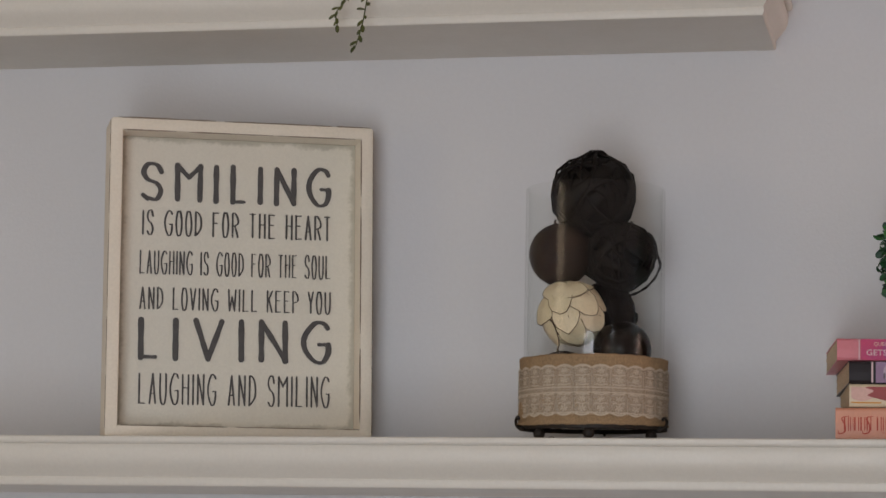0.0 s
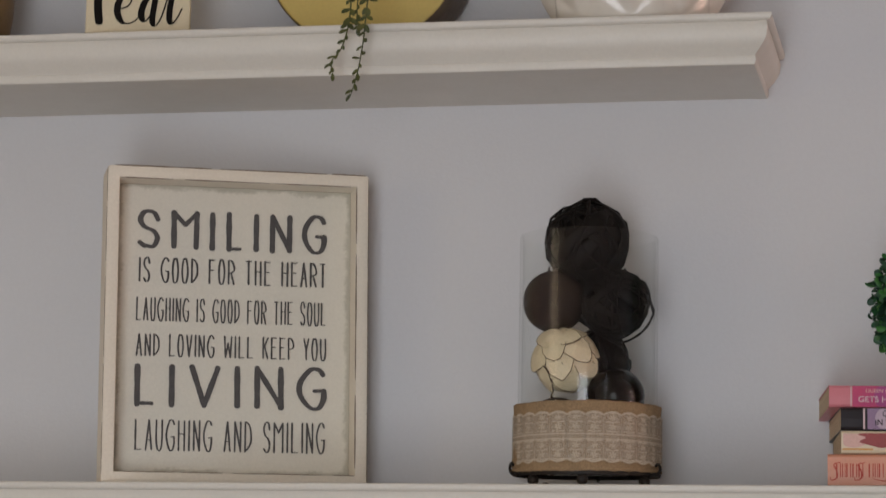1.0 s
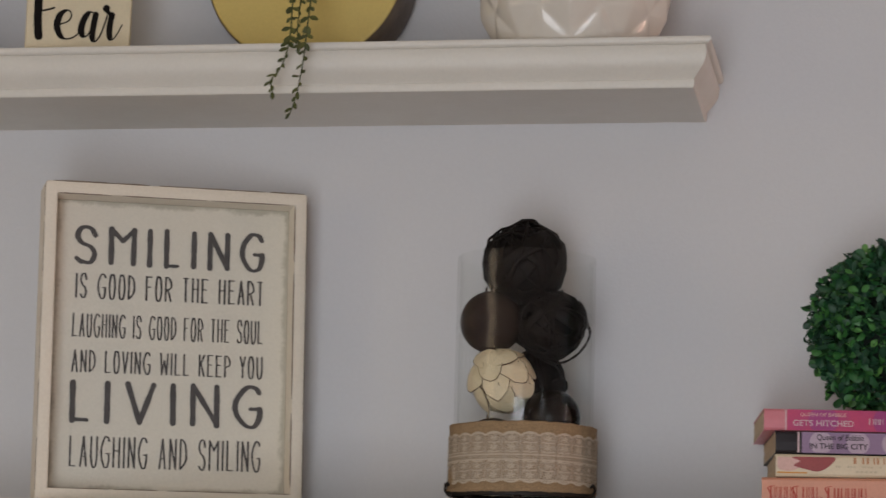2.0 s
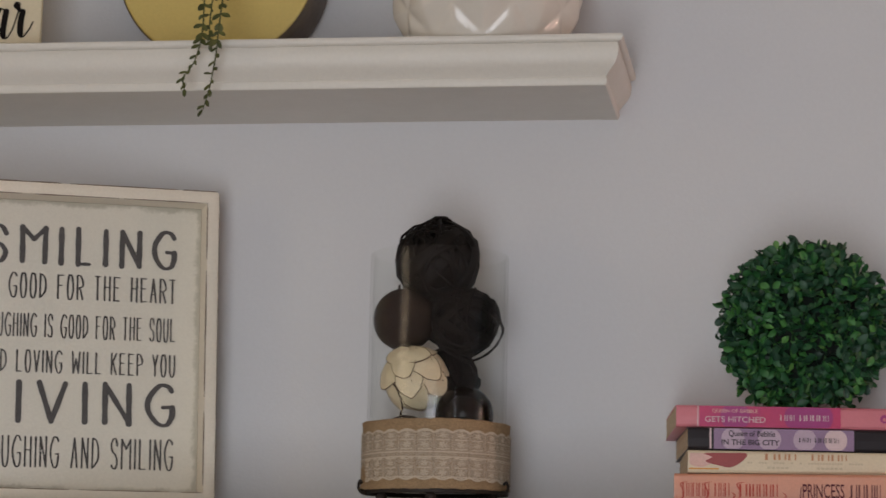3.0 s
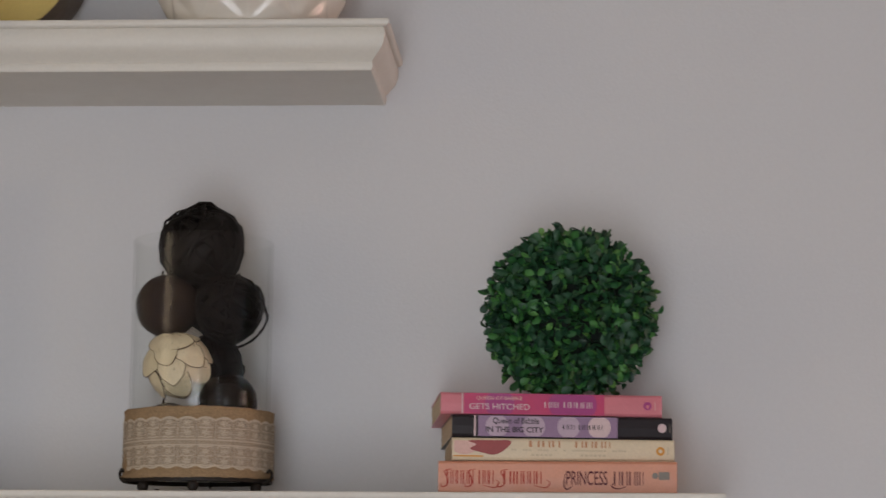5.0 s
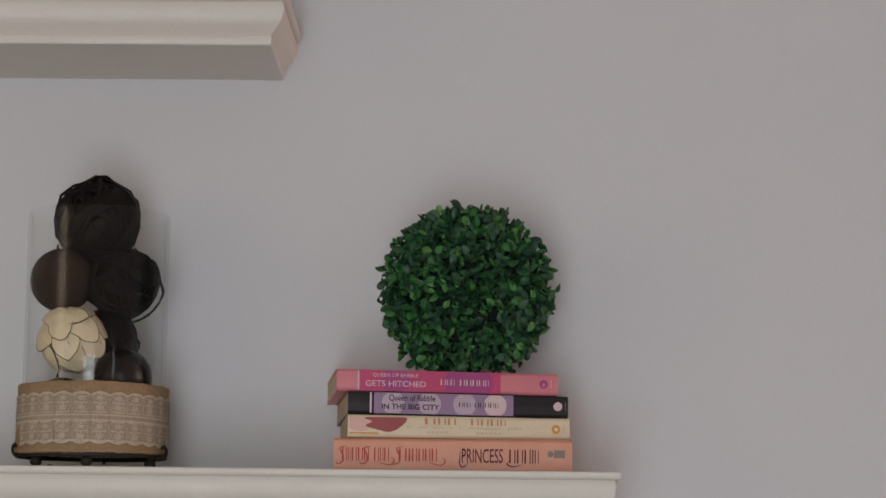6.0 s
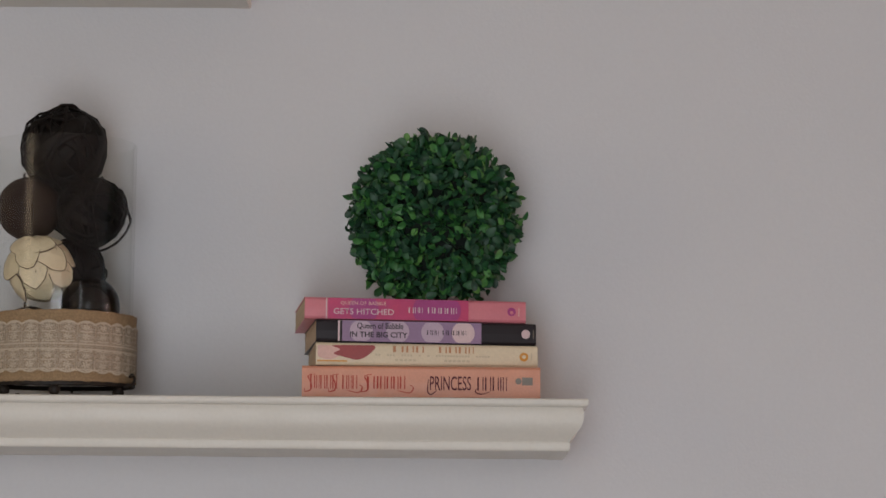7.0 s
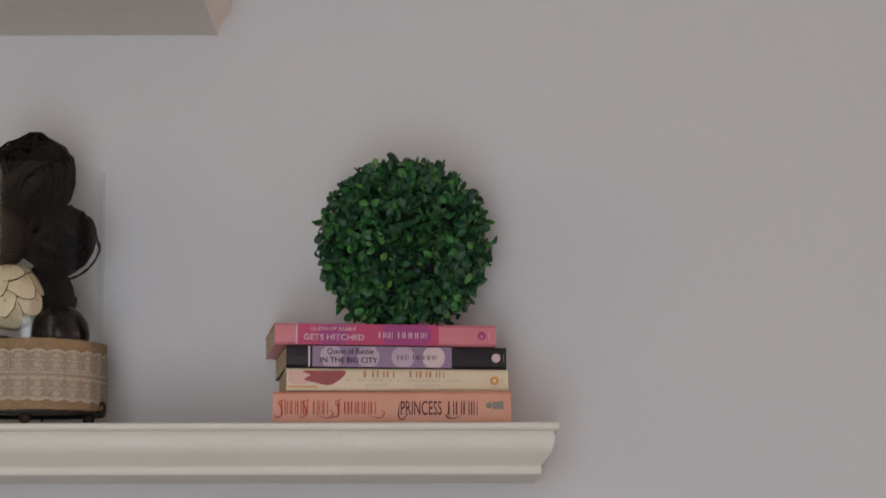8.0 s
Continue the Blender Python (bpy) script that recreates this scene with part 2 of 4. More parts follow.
def tube(points, radius, n=6, bm=None, closed=False):
    """Round bar along points; radius a number or one per point."""
    bm = bm or bmesh.new()
    p = [Vector(q) for q in points]
    rows = []
    side = None
    for i, q in enumerate(p):
        a = p[i - 1] if i or closed else q
        b = p[(i + 1) % len(p)] if i + 1 < len(p) or closed else q
        d = (b - a).normalized()
        if side is None:
            side = d.orthogonal().normalized()
        side = (side - d * side.dot(d)).normalized()
        up = d.cross(side)
        r = radius if isinstance(radius, (int, float)) else radius[i]
        rows.append([bm.verts.new(q + r * (math.cos(2 * math.pi * k / n) * side + math.sin(2 * math.pi * k / n) * up)) for k in range(n)])
    for a, b in list(zip(rows, rows[1:])) + ([(rows[-1], rows[0])] if closed else []):
        for k in range(n):
            bm.faces.new((a[k], a[(k + 1) % n], b[(k + 1) % n], b[k]))
    if not closed:
        bm.faces.new(rows[0]), bm.faces.new(rows[-1])
    return bm


def smooth_line(pts, steps=6, closed=False):
    """Catmull-Rom line through points of any dimension."""
    p = [np.array(q, float) for q in pts]
    out = []
    n = len(p)
    for i in range(n if closed else n - 1):
        a, b, c, d = (p[(i + k) % n] if closed else p[min(max(i + k, 0), n - 1)] for k in (-1, 0, 1, 2))
        for s in range(steps):
            t = s / steps
            out.append(0.5 * (2 * b + (c - a) * t + (2 * a - 5 * b + 4 * c - d) * t * t + (3 * b - a - 3 * c + d) * t ** 3))
    if not closed:
        out.append(p[-1])
    return out


def ribbon(bm, line, width, place, caps=True):
    """Flat stroke along a line of (u, v); width is a function of (position 0..1, direction); place maps (u, v) to 3D."""
    pts = [np.array(q, float) for q in line]
    n = len(pts)
    rows = []
    for i, q in enumerate(pts):
        d = pts[min(i + 1, n - 1)] - pts[max(i - 1, 0)]
        d = d / (np.linalg.norm(d) + 1e-12)
        w = width(i / max(n - 1, 1), d) / 2
        nrm = np.array((-d[1], d[0]))
        rows.append((bm.verts.new(place(*(q + nrm * w))), bm.verts.new(place(*(q - nrm * w))), q, d, w))
    for a, b in zip(rows, rows[1:]):
        bm.faces.new((a[0], a[1], b[1], b[0]))
    if caps:
        for (l, r, q, d, w), s in ((rows[0], -1), (rows[-1], 1)):
            nrm = np.array((-d[1], d[0]))
            fan = [bm.verts.new(place(*(q + w * (math.cos(a) * nrm + s * math.sin(a) * d)))) for a in (0.6, 1.2, 1.94, 2.54)]
            bm.faces.new([l, *fan, r])
    return bm


# ---- structure ----
def pierced_wall(name, along, fixed, span, height, openings, thick, label):
    """A wall of blocks round its openings (from, to, sill, head), listed along it. along: 'x' or 'y'; thick goes outwards from fixed."""
    blocks, at = [], span[0]
    for o0, o1, z0, z1 in openings:
        blocks += [(at, o0, 0, height), (o0, o1, z1, height), (o0, o1, 0, z0)]
        at = o1
    blocks.append((at, span[1], 0, height))
    bm = bmesh.new()
    lo, hi = sorted((fixed, fixed + thick))
    for p0, p1, q0, q1 in blocks:
        if p1 - p0 > 0.001 and q1 - q0 > 0.001:
            if along == "x":
                box(p0, p1, lo, hi, q0, q1, bm=bm)
            else:
                box(lo, hi, p0, p1, q0, q1, bm=bm)
    return tagged(part(name, bm, WALL), label, "wall", kind="structure")


tagged(part("wall_north", box(X0 - 0.12, X1 + 0.12, 0, 0.12, 0, ZC), WALL), "pale grey painted wall behind the two shelves", "wall", kind="structure")
pierced_wall("wall_west", "y", X0, (Y0, 0), ZC, [SIDE], -0.12, "pale grey painted side wall with a window opening")
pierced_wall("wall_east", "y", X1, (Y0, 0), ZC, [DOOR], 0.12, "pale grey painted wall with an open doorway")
pierced_wall("wall_south", "x", Y0, (X0 - 0.12, X1 + 0.12), ZC, [WIN, SLIT], -0.12, "pale grey painted wall with two tall glazed openings")
tagged(part("floor", box(X0 - 0.12, X1 + 0.12, Y0 - 0.12, 0.12, -0.1, -0.002), FLOOR), "brown wooden floor", "floor", kind="structure")
tagged(part("ceiling", box(X0 - 0.12, X1 + 0.12, Y0 - 0.12, 0.12, ZC + 0.002, ZC + 0.1), CEIL), "plain white ceiling", "ceiling", kind="structure")

# ---- shelves: moulded front with mitred returns ----
PROFILE = ((-0.0008, 0.0), (0.0, 0.0008), (0.0004, 0.0030), (0.0003, 0.0056), (-0.0003, 0.0063), (0.0004, 0.0074), (0.0025, 0.0100), (0.0052, 0.0130), (0.0075, 0.0162), (0.0089, 0.0196),
           (0.0094, 0.0230), (0.0096, 0.0262), (0.0090, 0.0290), (0.0086, 0.0300), (0.0112, 0.0304), (0.0125, 0.0317), (0.0129, 0.0336), (0.0125, 0.0352), (0.0110, 0.0358))
SHELF_Y, SHELF_H = -0.1155, 0.0358


def shelf(name, x0, x1, z, label):
    """Ledge from x0 to x1 (at its underside), underside at z: board, front moulding, two returns mitred to it."""
    ob = thing(name, Matrix(), label, "wall shelf", "white moulded wall shelves")
    d = 0.012
    part("board", box(x0 + d, x1 - d, SHELF_Y + d, 0.0, z + 0.0003, z + SHELF_H - 0.0003), WHITE, ob)

    def moulding(part_name, corner):
        """corner maps (outset, height) to the moulding's two ends."""
        bm = bmesh.new()
        ring = list(PROFILE) + [(-d, SHELF_H), (-d, 0.0)]
        rows = [[bm.verts.new(q) for q in corner(o, h)] for o, h in ring]
        for a, b in zip(rows, rows[1:] + rows[:1]):
            bm.faces.new((a[0], a[1], b[1], b[0]))
        bm.faces.new([r[0] for r in rows]), bm.faces.new([r[1] for r in rows])
        return part(part_name, bm, WHITE, ob, smooth="angle")

    moulding("front_moulding", lambda o, h: ((x0 - o, SHELF_Y - o, z + h), (x1 + o, SHELF_Y - o, z + h)))
    moulding("return_moulding", lambda o, h: ((x1 + o, SHELF_Y - o, z + h), (x1 + o, 0.0, z + h)))
    moulding("return_moulding", lambda o, h: ((x0 - o, SHELF_Y - o, z + h), (x0 - o, 0.0, z + h)))
    return ob


LOW, HIGH = 1.5653, 1.9055
TOP_LOW, TOP_HIGH = LOW + SHELF_H, HIGH + SHELF_H
shelf("wall_shelf", -0.92, 0.2385, LOW, "white painted wall shelf with moulded edge, lower of two")
shelf("wall_shelf", -1.16, 0.0, HIGH, "white painted wall shelf with moulded edge, upper of two")

# ---- sign: box frame, recessed panel, hand-drawn capitals ----
GLYPHS = {  # width, then strokes on a 0..9 grid; ~ marks a rounded one
    "A": "4 002940 1333", "D": "4 0009 ~0919384643210000", "E": "4 4909 0900 0040 0535", "F": "4 4909 0900 0535",
    "G": "5 ~584929060320405254 5434", "H": "4 0009 4049 0545", "I": "0 0009", "K": "4 0009 4904 1640", "L": "4 0900 0040",
    "M": "6 000936 366960", "N": "4 000940 4049", "O": "4 ~29190603103043463929", "P": "4 0009 ~0929474504", "R": "4 0009 ~0929474504 2440",
    "S": "4 ~473919071534423010 ~1001", "T": "4 0949 2920", "U": "4 ~090310304349", "V": "4 092049", "W": "6 091036 365069", "Y": "4 0924 4924 2420",
}


def lettered(text, box2, stroke, place, seed, gap=2.8, wide={}, space=3.0):
    """One line of hand-drawn capitals fitted into (u0, u1, v0, v1)."""
    rnd = random.Random(seed)
    u0, u1, v0, v1 = box2
    pens, x = [], 0.0
    for ch in text:
        if ch == " ":
            x += space
            continue
        w, *strokes = GLYPHS[ch].split()
        for s in strokes:
            d = s.strip("~")
            pts = [(x + int(d[k]) * wide.get(ch, 1), int(d[k + 1])) for k in range(0, len(d) - 1, 2)]
            pens.append((pts, s[0] == "~"))
        x += int(w) * wide.get(ch, 1) + gap
    x -= gap
    sx, sy = (u1 - u0 - stroke) / x, (v1 - v0 - stroke) / 9
    bm, lift = bmesh.new(), 0.0
    for pts, curved in pens:
        jit = [(u0 + stroke / 2 + a * sx + rnd.uniform(-1, 1) * stroke * 0.06, v0 + stroke / 2 + b * sy + rnd.uniform(-1, 1) * stroke * 0.12) for a, b in pts]
        if curved:
            runs = [smooth_line(jit, 6)]
        else:
            runs = [[tuple(np.array(a) + (np.array(b) - np.array(a)) * k / 8) for k in range(9)] for a, b in zip(jit, jit[1:])]
        for run in runs:
            ph = rnd.uniform(0, 6)
            lift += 0.000012
            at = lambda u, v, h=lift: tuple(np.add(place(u, v), (0, -h, 0)))
            ribbon(bm, run, lambda s, d: stroke * (0.60 + 0.40 * abs(d[1]) ** 1.5) * (1 + 0.07 * math.sin(9 * s + ph) + rnd.uniform(-0.05, 0.05)), at)
    return bm


BIG = {"SMILING": (5.6, {"S": 1.5, "M": 1.3, "N": 1.5, "G": 1.3}), "LIVING": (5.6, {"V": 1.8, "N": 1.7, "G": 1.3})}


def framed_sign():
    W, H, B, TH, REC = 0.2000, 0.2403, 0.0093, 0.037, 0.025
    ob = thing("framed_sign", pose(-0.3895, -0.0805, 1.6017, -0.475, 0, 24.19) @ pose(0, 0, 0, 0, -0.97, 0),
               "cream wooden box-frame sign with charcoal hand-drawn lettering", "sign")

    def loop(inset):
        """Rectangle with softly rounded corners, drawn in from the outer edge."""
        r = max(0.0026 - inset, 0.0005)
        x, z = W / 2 - inset - r, H / 2 - inset - r
        return [(sx * x + r * math.cos(a), H / 2 + sz * z + r * math.sin(a))
                for sx, sz, a0 in ((1, 1, 0), (-1, 1, 90), (-1, -1, 180), (1, -1, 270)) for a in (radians(a0 + q) for q in (0, 30, 60, 90))]

    bm = bmesh.new()
    rows = [[bm.verts.new((x, y, z)) for x, z in loop(o)] for o, y in ((0, TH), (0, 0.0012), (0.0004, 0.0003), (0.0012, 0), (B - 0.0010, 0), (B - 0.0003, 0.0003), (B, 0.0010), (B, TH))]
    for a, b in zip(rows, rows[1:] + rows[:1]):
        for k in range(16):
            bm.faces.new((a[k], a[(k + 1) % 16], b[(k + 1) % 16], b[k]))
    part("frame", bm, CREAM_WOOD, ob, "cream painted wooden box frame", smooth="angle")
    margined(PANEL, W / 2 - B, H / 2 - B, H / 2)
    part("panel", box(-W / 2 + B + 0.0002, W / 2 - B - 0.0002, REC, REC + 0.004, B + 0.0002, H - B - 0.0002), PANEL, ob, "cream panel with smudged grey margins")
    # rubbed edge lines of the frame
    rnd = random.Random(5)
    c = 0.0022
    for x0, z0, x1, z1, y, r in ((-W / 2 + c, H, W / 2 - c, H, 0.0005, 0.0007), (-W / 2 + B, H - B, W / 2 - B, H - B, 0.0002, 0.0005), (-W / 2, c, -W / 2, H - c, 0.0008, 0.0003),
                                 (W / 2, c, W / 2, H - c, 0.0008, 0.0004), (-W / 2 + B, B, W / 2 - B, B, 0.0006, 0.00045), (W / 2 - B, B, W / 2 - B, H - B, 0.0001, 0.0006)):
        bm = bmesh.new()
        t = rnd.uniform(0, 0.03)
        while t < 1:
            t2 = min(1, t + rnd.uniform(0.15, 0.45))
            line = [(x0 + (x1 - x0) * q, y, z0 + (z1 - z0) * q) for q in np.linspace(t, t2, 9)]
            tube(line, [r * 0.3] + [r * rnd.uniform(0.5, 1.0) for _ in range(7)] + [r * 0.3], 5, bm)
            t = t2 + rnd.uniform(0.005, 0.05)
        part("worn_edge", bm, WORN, ob, "rubbed brown edge")
    ink = lambda u, v: (u, REC - 0.0007, v)
    for k, (text, u0, u1, v0, v1, s) in enumerate((
            ("SMILING", -0.0745, 0.0718, 0.1812, 0.2118, 0.0042), ("IS GOOD FOR THE HEART", -0.0728, 0.0716, 0.1554, 0.1747, 0.0015),
            ("LAUGHING IS GOOD FOR THE SOUL", -0.0742, 0.0718, 0.1258, 0.1438, 0.0012), ("AND LOVING WILL KEEP YOU", -0.0738, 0.0721, 0.0988, 0.1160, 0.0013),
            ("LIVING", -0.0742, 0.0724, 0.0604, 0.0936, 0.0044), ("LAUGHING AND SMILING", -0.0734, 0.0718, 0.0274, 0.0508, 0.0014))):
        part("lettering", lettered(text, (u0, u1, v0, v1), s, ink, k, *BIG.get(text, (3.3, {}, 6.0))), INK, ob, "charcoal hand-drawn capitals")
    return ob


framed_sign()


# ---- glass vase on an iron stand ----
VX, VY = -0.1265, -0.068


def vase():
    ob = thing("glass_vase", pose(VX, VY, TOP_LOW), "clear glass cylinder vase wrapped in burlap and cream lace", "vase")
    r, z0, z1, t = 0.0512, 0.0163, 0.1868, 0.0022
    prof = [(0.0, z0), (r - 0.002, z0), (r, z0 + 0.002), (r, z1 - 0.001), (r - t / 2, z1), (r - t, z1 - 0.001), (r - t, z0 + 0.006), (r - t - 0.002, z0 + 0.004), (0.0, z0 + 0.004)]
    part("glass", lathe(prof, 96), GLASS, ob, "clear glass cylinder", smooth="angle").visible_shadow = False
    # added disc: its pale colour brightens the gap below the glass
    part("base_disc", lathe([(0, 0.0142), (0.0500, 0.0142), (0.0510, 0.0152), (0.0500, 0.0162), (0, 0.0162)], 64), LIT_BASE, ob, "added pale disc imitating light caught in the glass base", smooth="angle")
    # burlap sleeve, a little uneven along its edges
    rnd = random.Random(2)
    R, n = 0.0537, 128
    bm = bmesh.new()
    rows = []
    levels = [(0.0098, 0.0013), (0.0125, 0.0004), (0.0215, 0), (0.0355, -0.0002), (0.0505, 0), (0.058, 0.0004), (0.0603, 0.0006)]
    wob = [rnd.uniform(-1, 1) for _ in range(n)]
    flare = lambda k, z: 0.0030 * math.exp(-((360 * k / n - 204) / 13) ** 2) if z < 0.011 else 0.0  # loose corner at the hem
    for z, o in levels:
        rows.append([bm.verts.new(((R + o + flare(k, z) + 0.0002 * wob[k]) * math.cos(2 * math.pi * k / n), (R + o + flare(k, z) + 0.0002 * wob[k]) * math.sin(2 * math.pi * k / n),
                                   z + (0.0004 * wob[(k * 3) % n] if z in (0.0098, 0.0603) else 0) + (0.0025 * (1 + math.sin(2 * math.pi * k / n)) if z < 0.013 else 0))) for k in range(n)])
    inner = [[bm.verts.new((v.co.x * 0.965, v.co.y * 0.965, v.co.z)) for v in row] for row in (rows[-1], rows[0])]
    rows = rows + inner
    for a, b in list(zip(rows, rows[1:])) + [(rows[-1], rows[0])]:
        for k in range(n):
            bm.faces.new((a[k], a[(k + 1) % n], b[(k + 1) % n], b[k]))
    part("burlap_sleeve", bm, BURLAP, ob, "tan woven burlap sleeve", smooth=True)
    # lace band
    N = 26
    rl = R + 0.0010
    circ = 2 * math.pi * rl
    wrap = lambda lift: (lambda u, v: ((rl + lift) * math.cos(u / rl), (rl + lift) * math.sin(u / rl), v))
    lo, hi, mid = 0.0165, 0.0522, 0.0344
    step = circ / N
    bm = bmesh.new()
    m = N * 10
    prev = None
    for k in range(m + 1):
        u = circ * k / m
        s = abs(math.sin(math.pi * u / step)) * 0.0022
        row = (bm.verts.new(wrap(0)(u, lo + 0.0022 - s)), bm.verts.new(wrap(0)(u, hi - 0.0022 + s)))
        if prev:
            bm.faces.new((prev[0], row[0], row[1], prev[1]))
        prev = row
    part("lace_net", bm, NET, ob, "fine cream lace net")
    bm = bmesh.new()
    for base, sgn in ((hi - 0.0022, 1), (lo + 0.0022, -1)):
        ribbon(bm, [(circ * k / m, base + sgn * abs(math.sin(math.pi * k / 10)) * 0.0022) for k in range(m + 1)], lambda s, d: 0.0013, wrap(0.0003), False)
    for v in (mid - 0.0018, mid + 0.0018):
        ribbon(bm, [(circ * k / m, v) for k in range(m + 1)], lambda s, d: 0.0010, wrap(0.0003), False)
    part("lace_edging", bm, LACE, ob, "scalloped cream lace edging")
    bm = bmesh.new()
    for k in range(N):
        for c, sgn in ((mid + 0.0100, 1), (mid - 0.0100, -1)):
            u0 = step * (k + 0.5)
            for j in (-0.5, 0.5):
                ribbon(bm, [(u0 + j * step, c - 0.0075), (u0 + j * step, c), (u0 + j * step, c + 0.004)], lambda s, d: 0.0006, wrap(0.00025), False)
            for cc, size in ((c - 0.0030, 0.0030), (c + 0.0036, 0.0026)):
                for p in range(6):
                    a = math.pi * p / 3 + 0.3
                    w = size * 0.55
                    ribbon(bm, [(u0 + math.cos(a) * q * size, cc + math.sin(a) * q * size * 0.8) for q in (0.12, 0.5, 1.0)], lambda s, d: w * (0.35 + s * 0.5), wrap(0.0004), False)
            for off in (-0.0062, 0.0004, 0.0070):
                ribbon(bm, [(u0 + (q - 0.5) * step * 0.72, c + off + 0.0004 * math.sin(q * 9)) for q in (0, 0.25, 0.5, 0.75, 1)], lambda s, d: 0.0009, wrap(0.0002), False)
    tagged(part("lace_pattern", bm, LACE, ob, "cream lace flower cells"), kind="stuff")
    return ob


def iron_stand():
    ob = thing("iron_stand", pose(VX, VY, TOP_LOW), "low black iron ring stand with small ball feet", "stand")
    part("ring", lathe([(0.0520, 0.0080), (0.0530, 0.0076), (0.0540, 0.0082), (0.0540, 0.0104), (0.0532, 0.0108), (0.0512, 0.0108)], 72, closed=True), IRON, ob, m=pose(0, 0, 0.0014, 2.2), smooth="angle")
    for a in (-85, -28, -130, 45, 135):
        x, y = 0.0515 * math.cos(radians(a)), 0.0515 * math.sin(radians(a))
        part("foot", ball(0.0042, 20, (x, y, 0.0040), squash=0.95), IRON, ob, smooth=True)
    for a in (-31, 89, 209):
        x, y = 0.0518 * math.cos(radians(a)), 0.0518 * math.sin(radians(a))
        part("peg", tube([(x, y, 0.0095), (x, y, 0.0120), (x * 0.96, y * 0.96, 0.0141)], 0.0011, 6), IRON, ob)
    for a, s in ((-155, 1), (-18, -1)):
        c, d = Vector((math.cos(radians(a)), math.sin(radians(a)), 0)), Vector((-math.sin(radians(a)), math.cos(radians(a)), 0))
        pts = [c * 0.0545 + d * s * u + Vector((0, 0, z)) + c * o for u, z, o in ((0.010, 0.0075, 0.0006), (0.004, 0.0085, 0.0018), (-0.002, 0.0115, 0.0026), (-0.004, 0.0150, 0.0026), (-0.001, 0.0175, 0.0022), (0.002, 0.0160, 0.0020))]
        part("scroll", tube(smooth_line(pts, 5), 0.0011, 8), IRON, ob, smooth=True)
    return ob


iron_stand()
vase()


def twig_ball(centre, r, seed, label, core=0.72, stray=0):
    """Lumpy dark core, broad flat vine bands wound round it, thin kinked twigs standing off outside."""
    rnd = random.Random(seed)
    ob = thing("twig_ball", pose(*centre), label, "decorative ball", "balls in the vase")
    bm = bmesh.new()
    bmesh.ops.create_icosphere(bm, subdivisions=4, radius=r * core)
    for v in bm.verts:
        v.co *= 1 + 0.12 * noise.noise(v.co * 70 + Vector((seed, 0, 0)))
    part("core", bm, TWIG, ob, smooth=True)

    def winding(count, near, far, kinks, width, flat, name, label2):
        bm = bmesh.new()
        for k in range(count):
            ax = Vector((rnd.gauss(0, 1), rnd.gauss(0, 1), rnd.gauss(0, 1))).normalized()
            u = ax.orthogonal().normalized()
            v = ax.cross(u)
            off = rnd.uniform(-0.5, 0.5)
            ring, rr, a0 = math.sqrt(1 - off * off), r * rnd.uniform(near, far), rnd.uniform(0, 6.28)
            knots = [(ax * (off + rnd.uniform(-0.07, 0.07)) + ring * (math.cos(a0 + 6.283 * i / kinks) * u + math.sin(a0 + 6.283 * i / kinks) * v)) * rr * rnd.uniform(0.95, 1.04) for i in range(kinks)]
            line = [Vector(q) for q in smooth_line([tuple(q) for q in knots], 4 if flat else 2, True)]
            n, w = len(line), r * rnd.uniform(*width)
            rows = []
            for i, q in enumerate(line):
                d = (line[(i + 1) % n] - line[i - 1]).normalized()
                o = q.normalized()
                side = d.cross(o).normalized()
                ww = w * (1 + 0.25 * math.sin(i * 0.9 + k))
                h = ww * (0.3 if flat else 0.9)
                rows.append([bm.verts.new(q + side * ww * a + o * h * b) for a, b in ((-1, 0), (-0.6, 0.8), (0, 1.0), (0.6, 0.8), (1, 0), (0, -0.8))])
            for a, b in zip(rows, rows[1:] + rows[:1]):
                for j in range(6):
                    bm.faces.new((a[j], a[(j + 1) % 6], b[(j + 1) % 6], b[j]))
        tagged(part(name, bm, TWIG, ob, label2, smooth=True), kind="stuff")

    winding(16, 0.78, 0.92, 8, (0.08, 0.19), True, "vine_band", "broad dark vine bands")
    winding(14, 0.90, 1.0, 7, (0.022, 0.048), False, "twig_winding", "thin dark kinked twigs")
    for k in range(stray):
        a = radians(-52 + 6 * k)
        pts = [(r * (1.16 - 0.03 * k) * math.cos(a + q) * (1.0 if abs(q) < 0.8 else 0.88), -0.2 * r + 0.1 * r * k, r * (1.16 - 0.03 * k) * math.sin(a + q) * (1.0 if abs(q) < 0.8 else 0.88)) for q in np.linspace(-0.9, 1.5, 9)]
        part("stray_twig", tube(pts, r * 0.026, 6), TWIG, ob)
    return ob


def seed_ball(centre, r, material, label):
    ob = thing("seed_ball", pose(*centre), label, "decorative ball", "balls in the vase")
    bm = bmesh.new()
    bmesh.ops.create_icosphere(bm, subdivisions=4, radius=r)
    for v in bm.verts:
        v.co *= 1 + 0.012 * noise.noise(v.co * 160)
    part("body", bm, material, ob, smooth=True)
    if material is BARK:
        part("stub", tube([(-0.004, 0, r * 0.96), (-0.0045, 0, r * 1.08), (-0.0035, -0.001, r * 1.12)], [0.0012, 0.0009, 0.0006], 6), BARK, ob)
    return ob


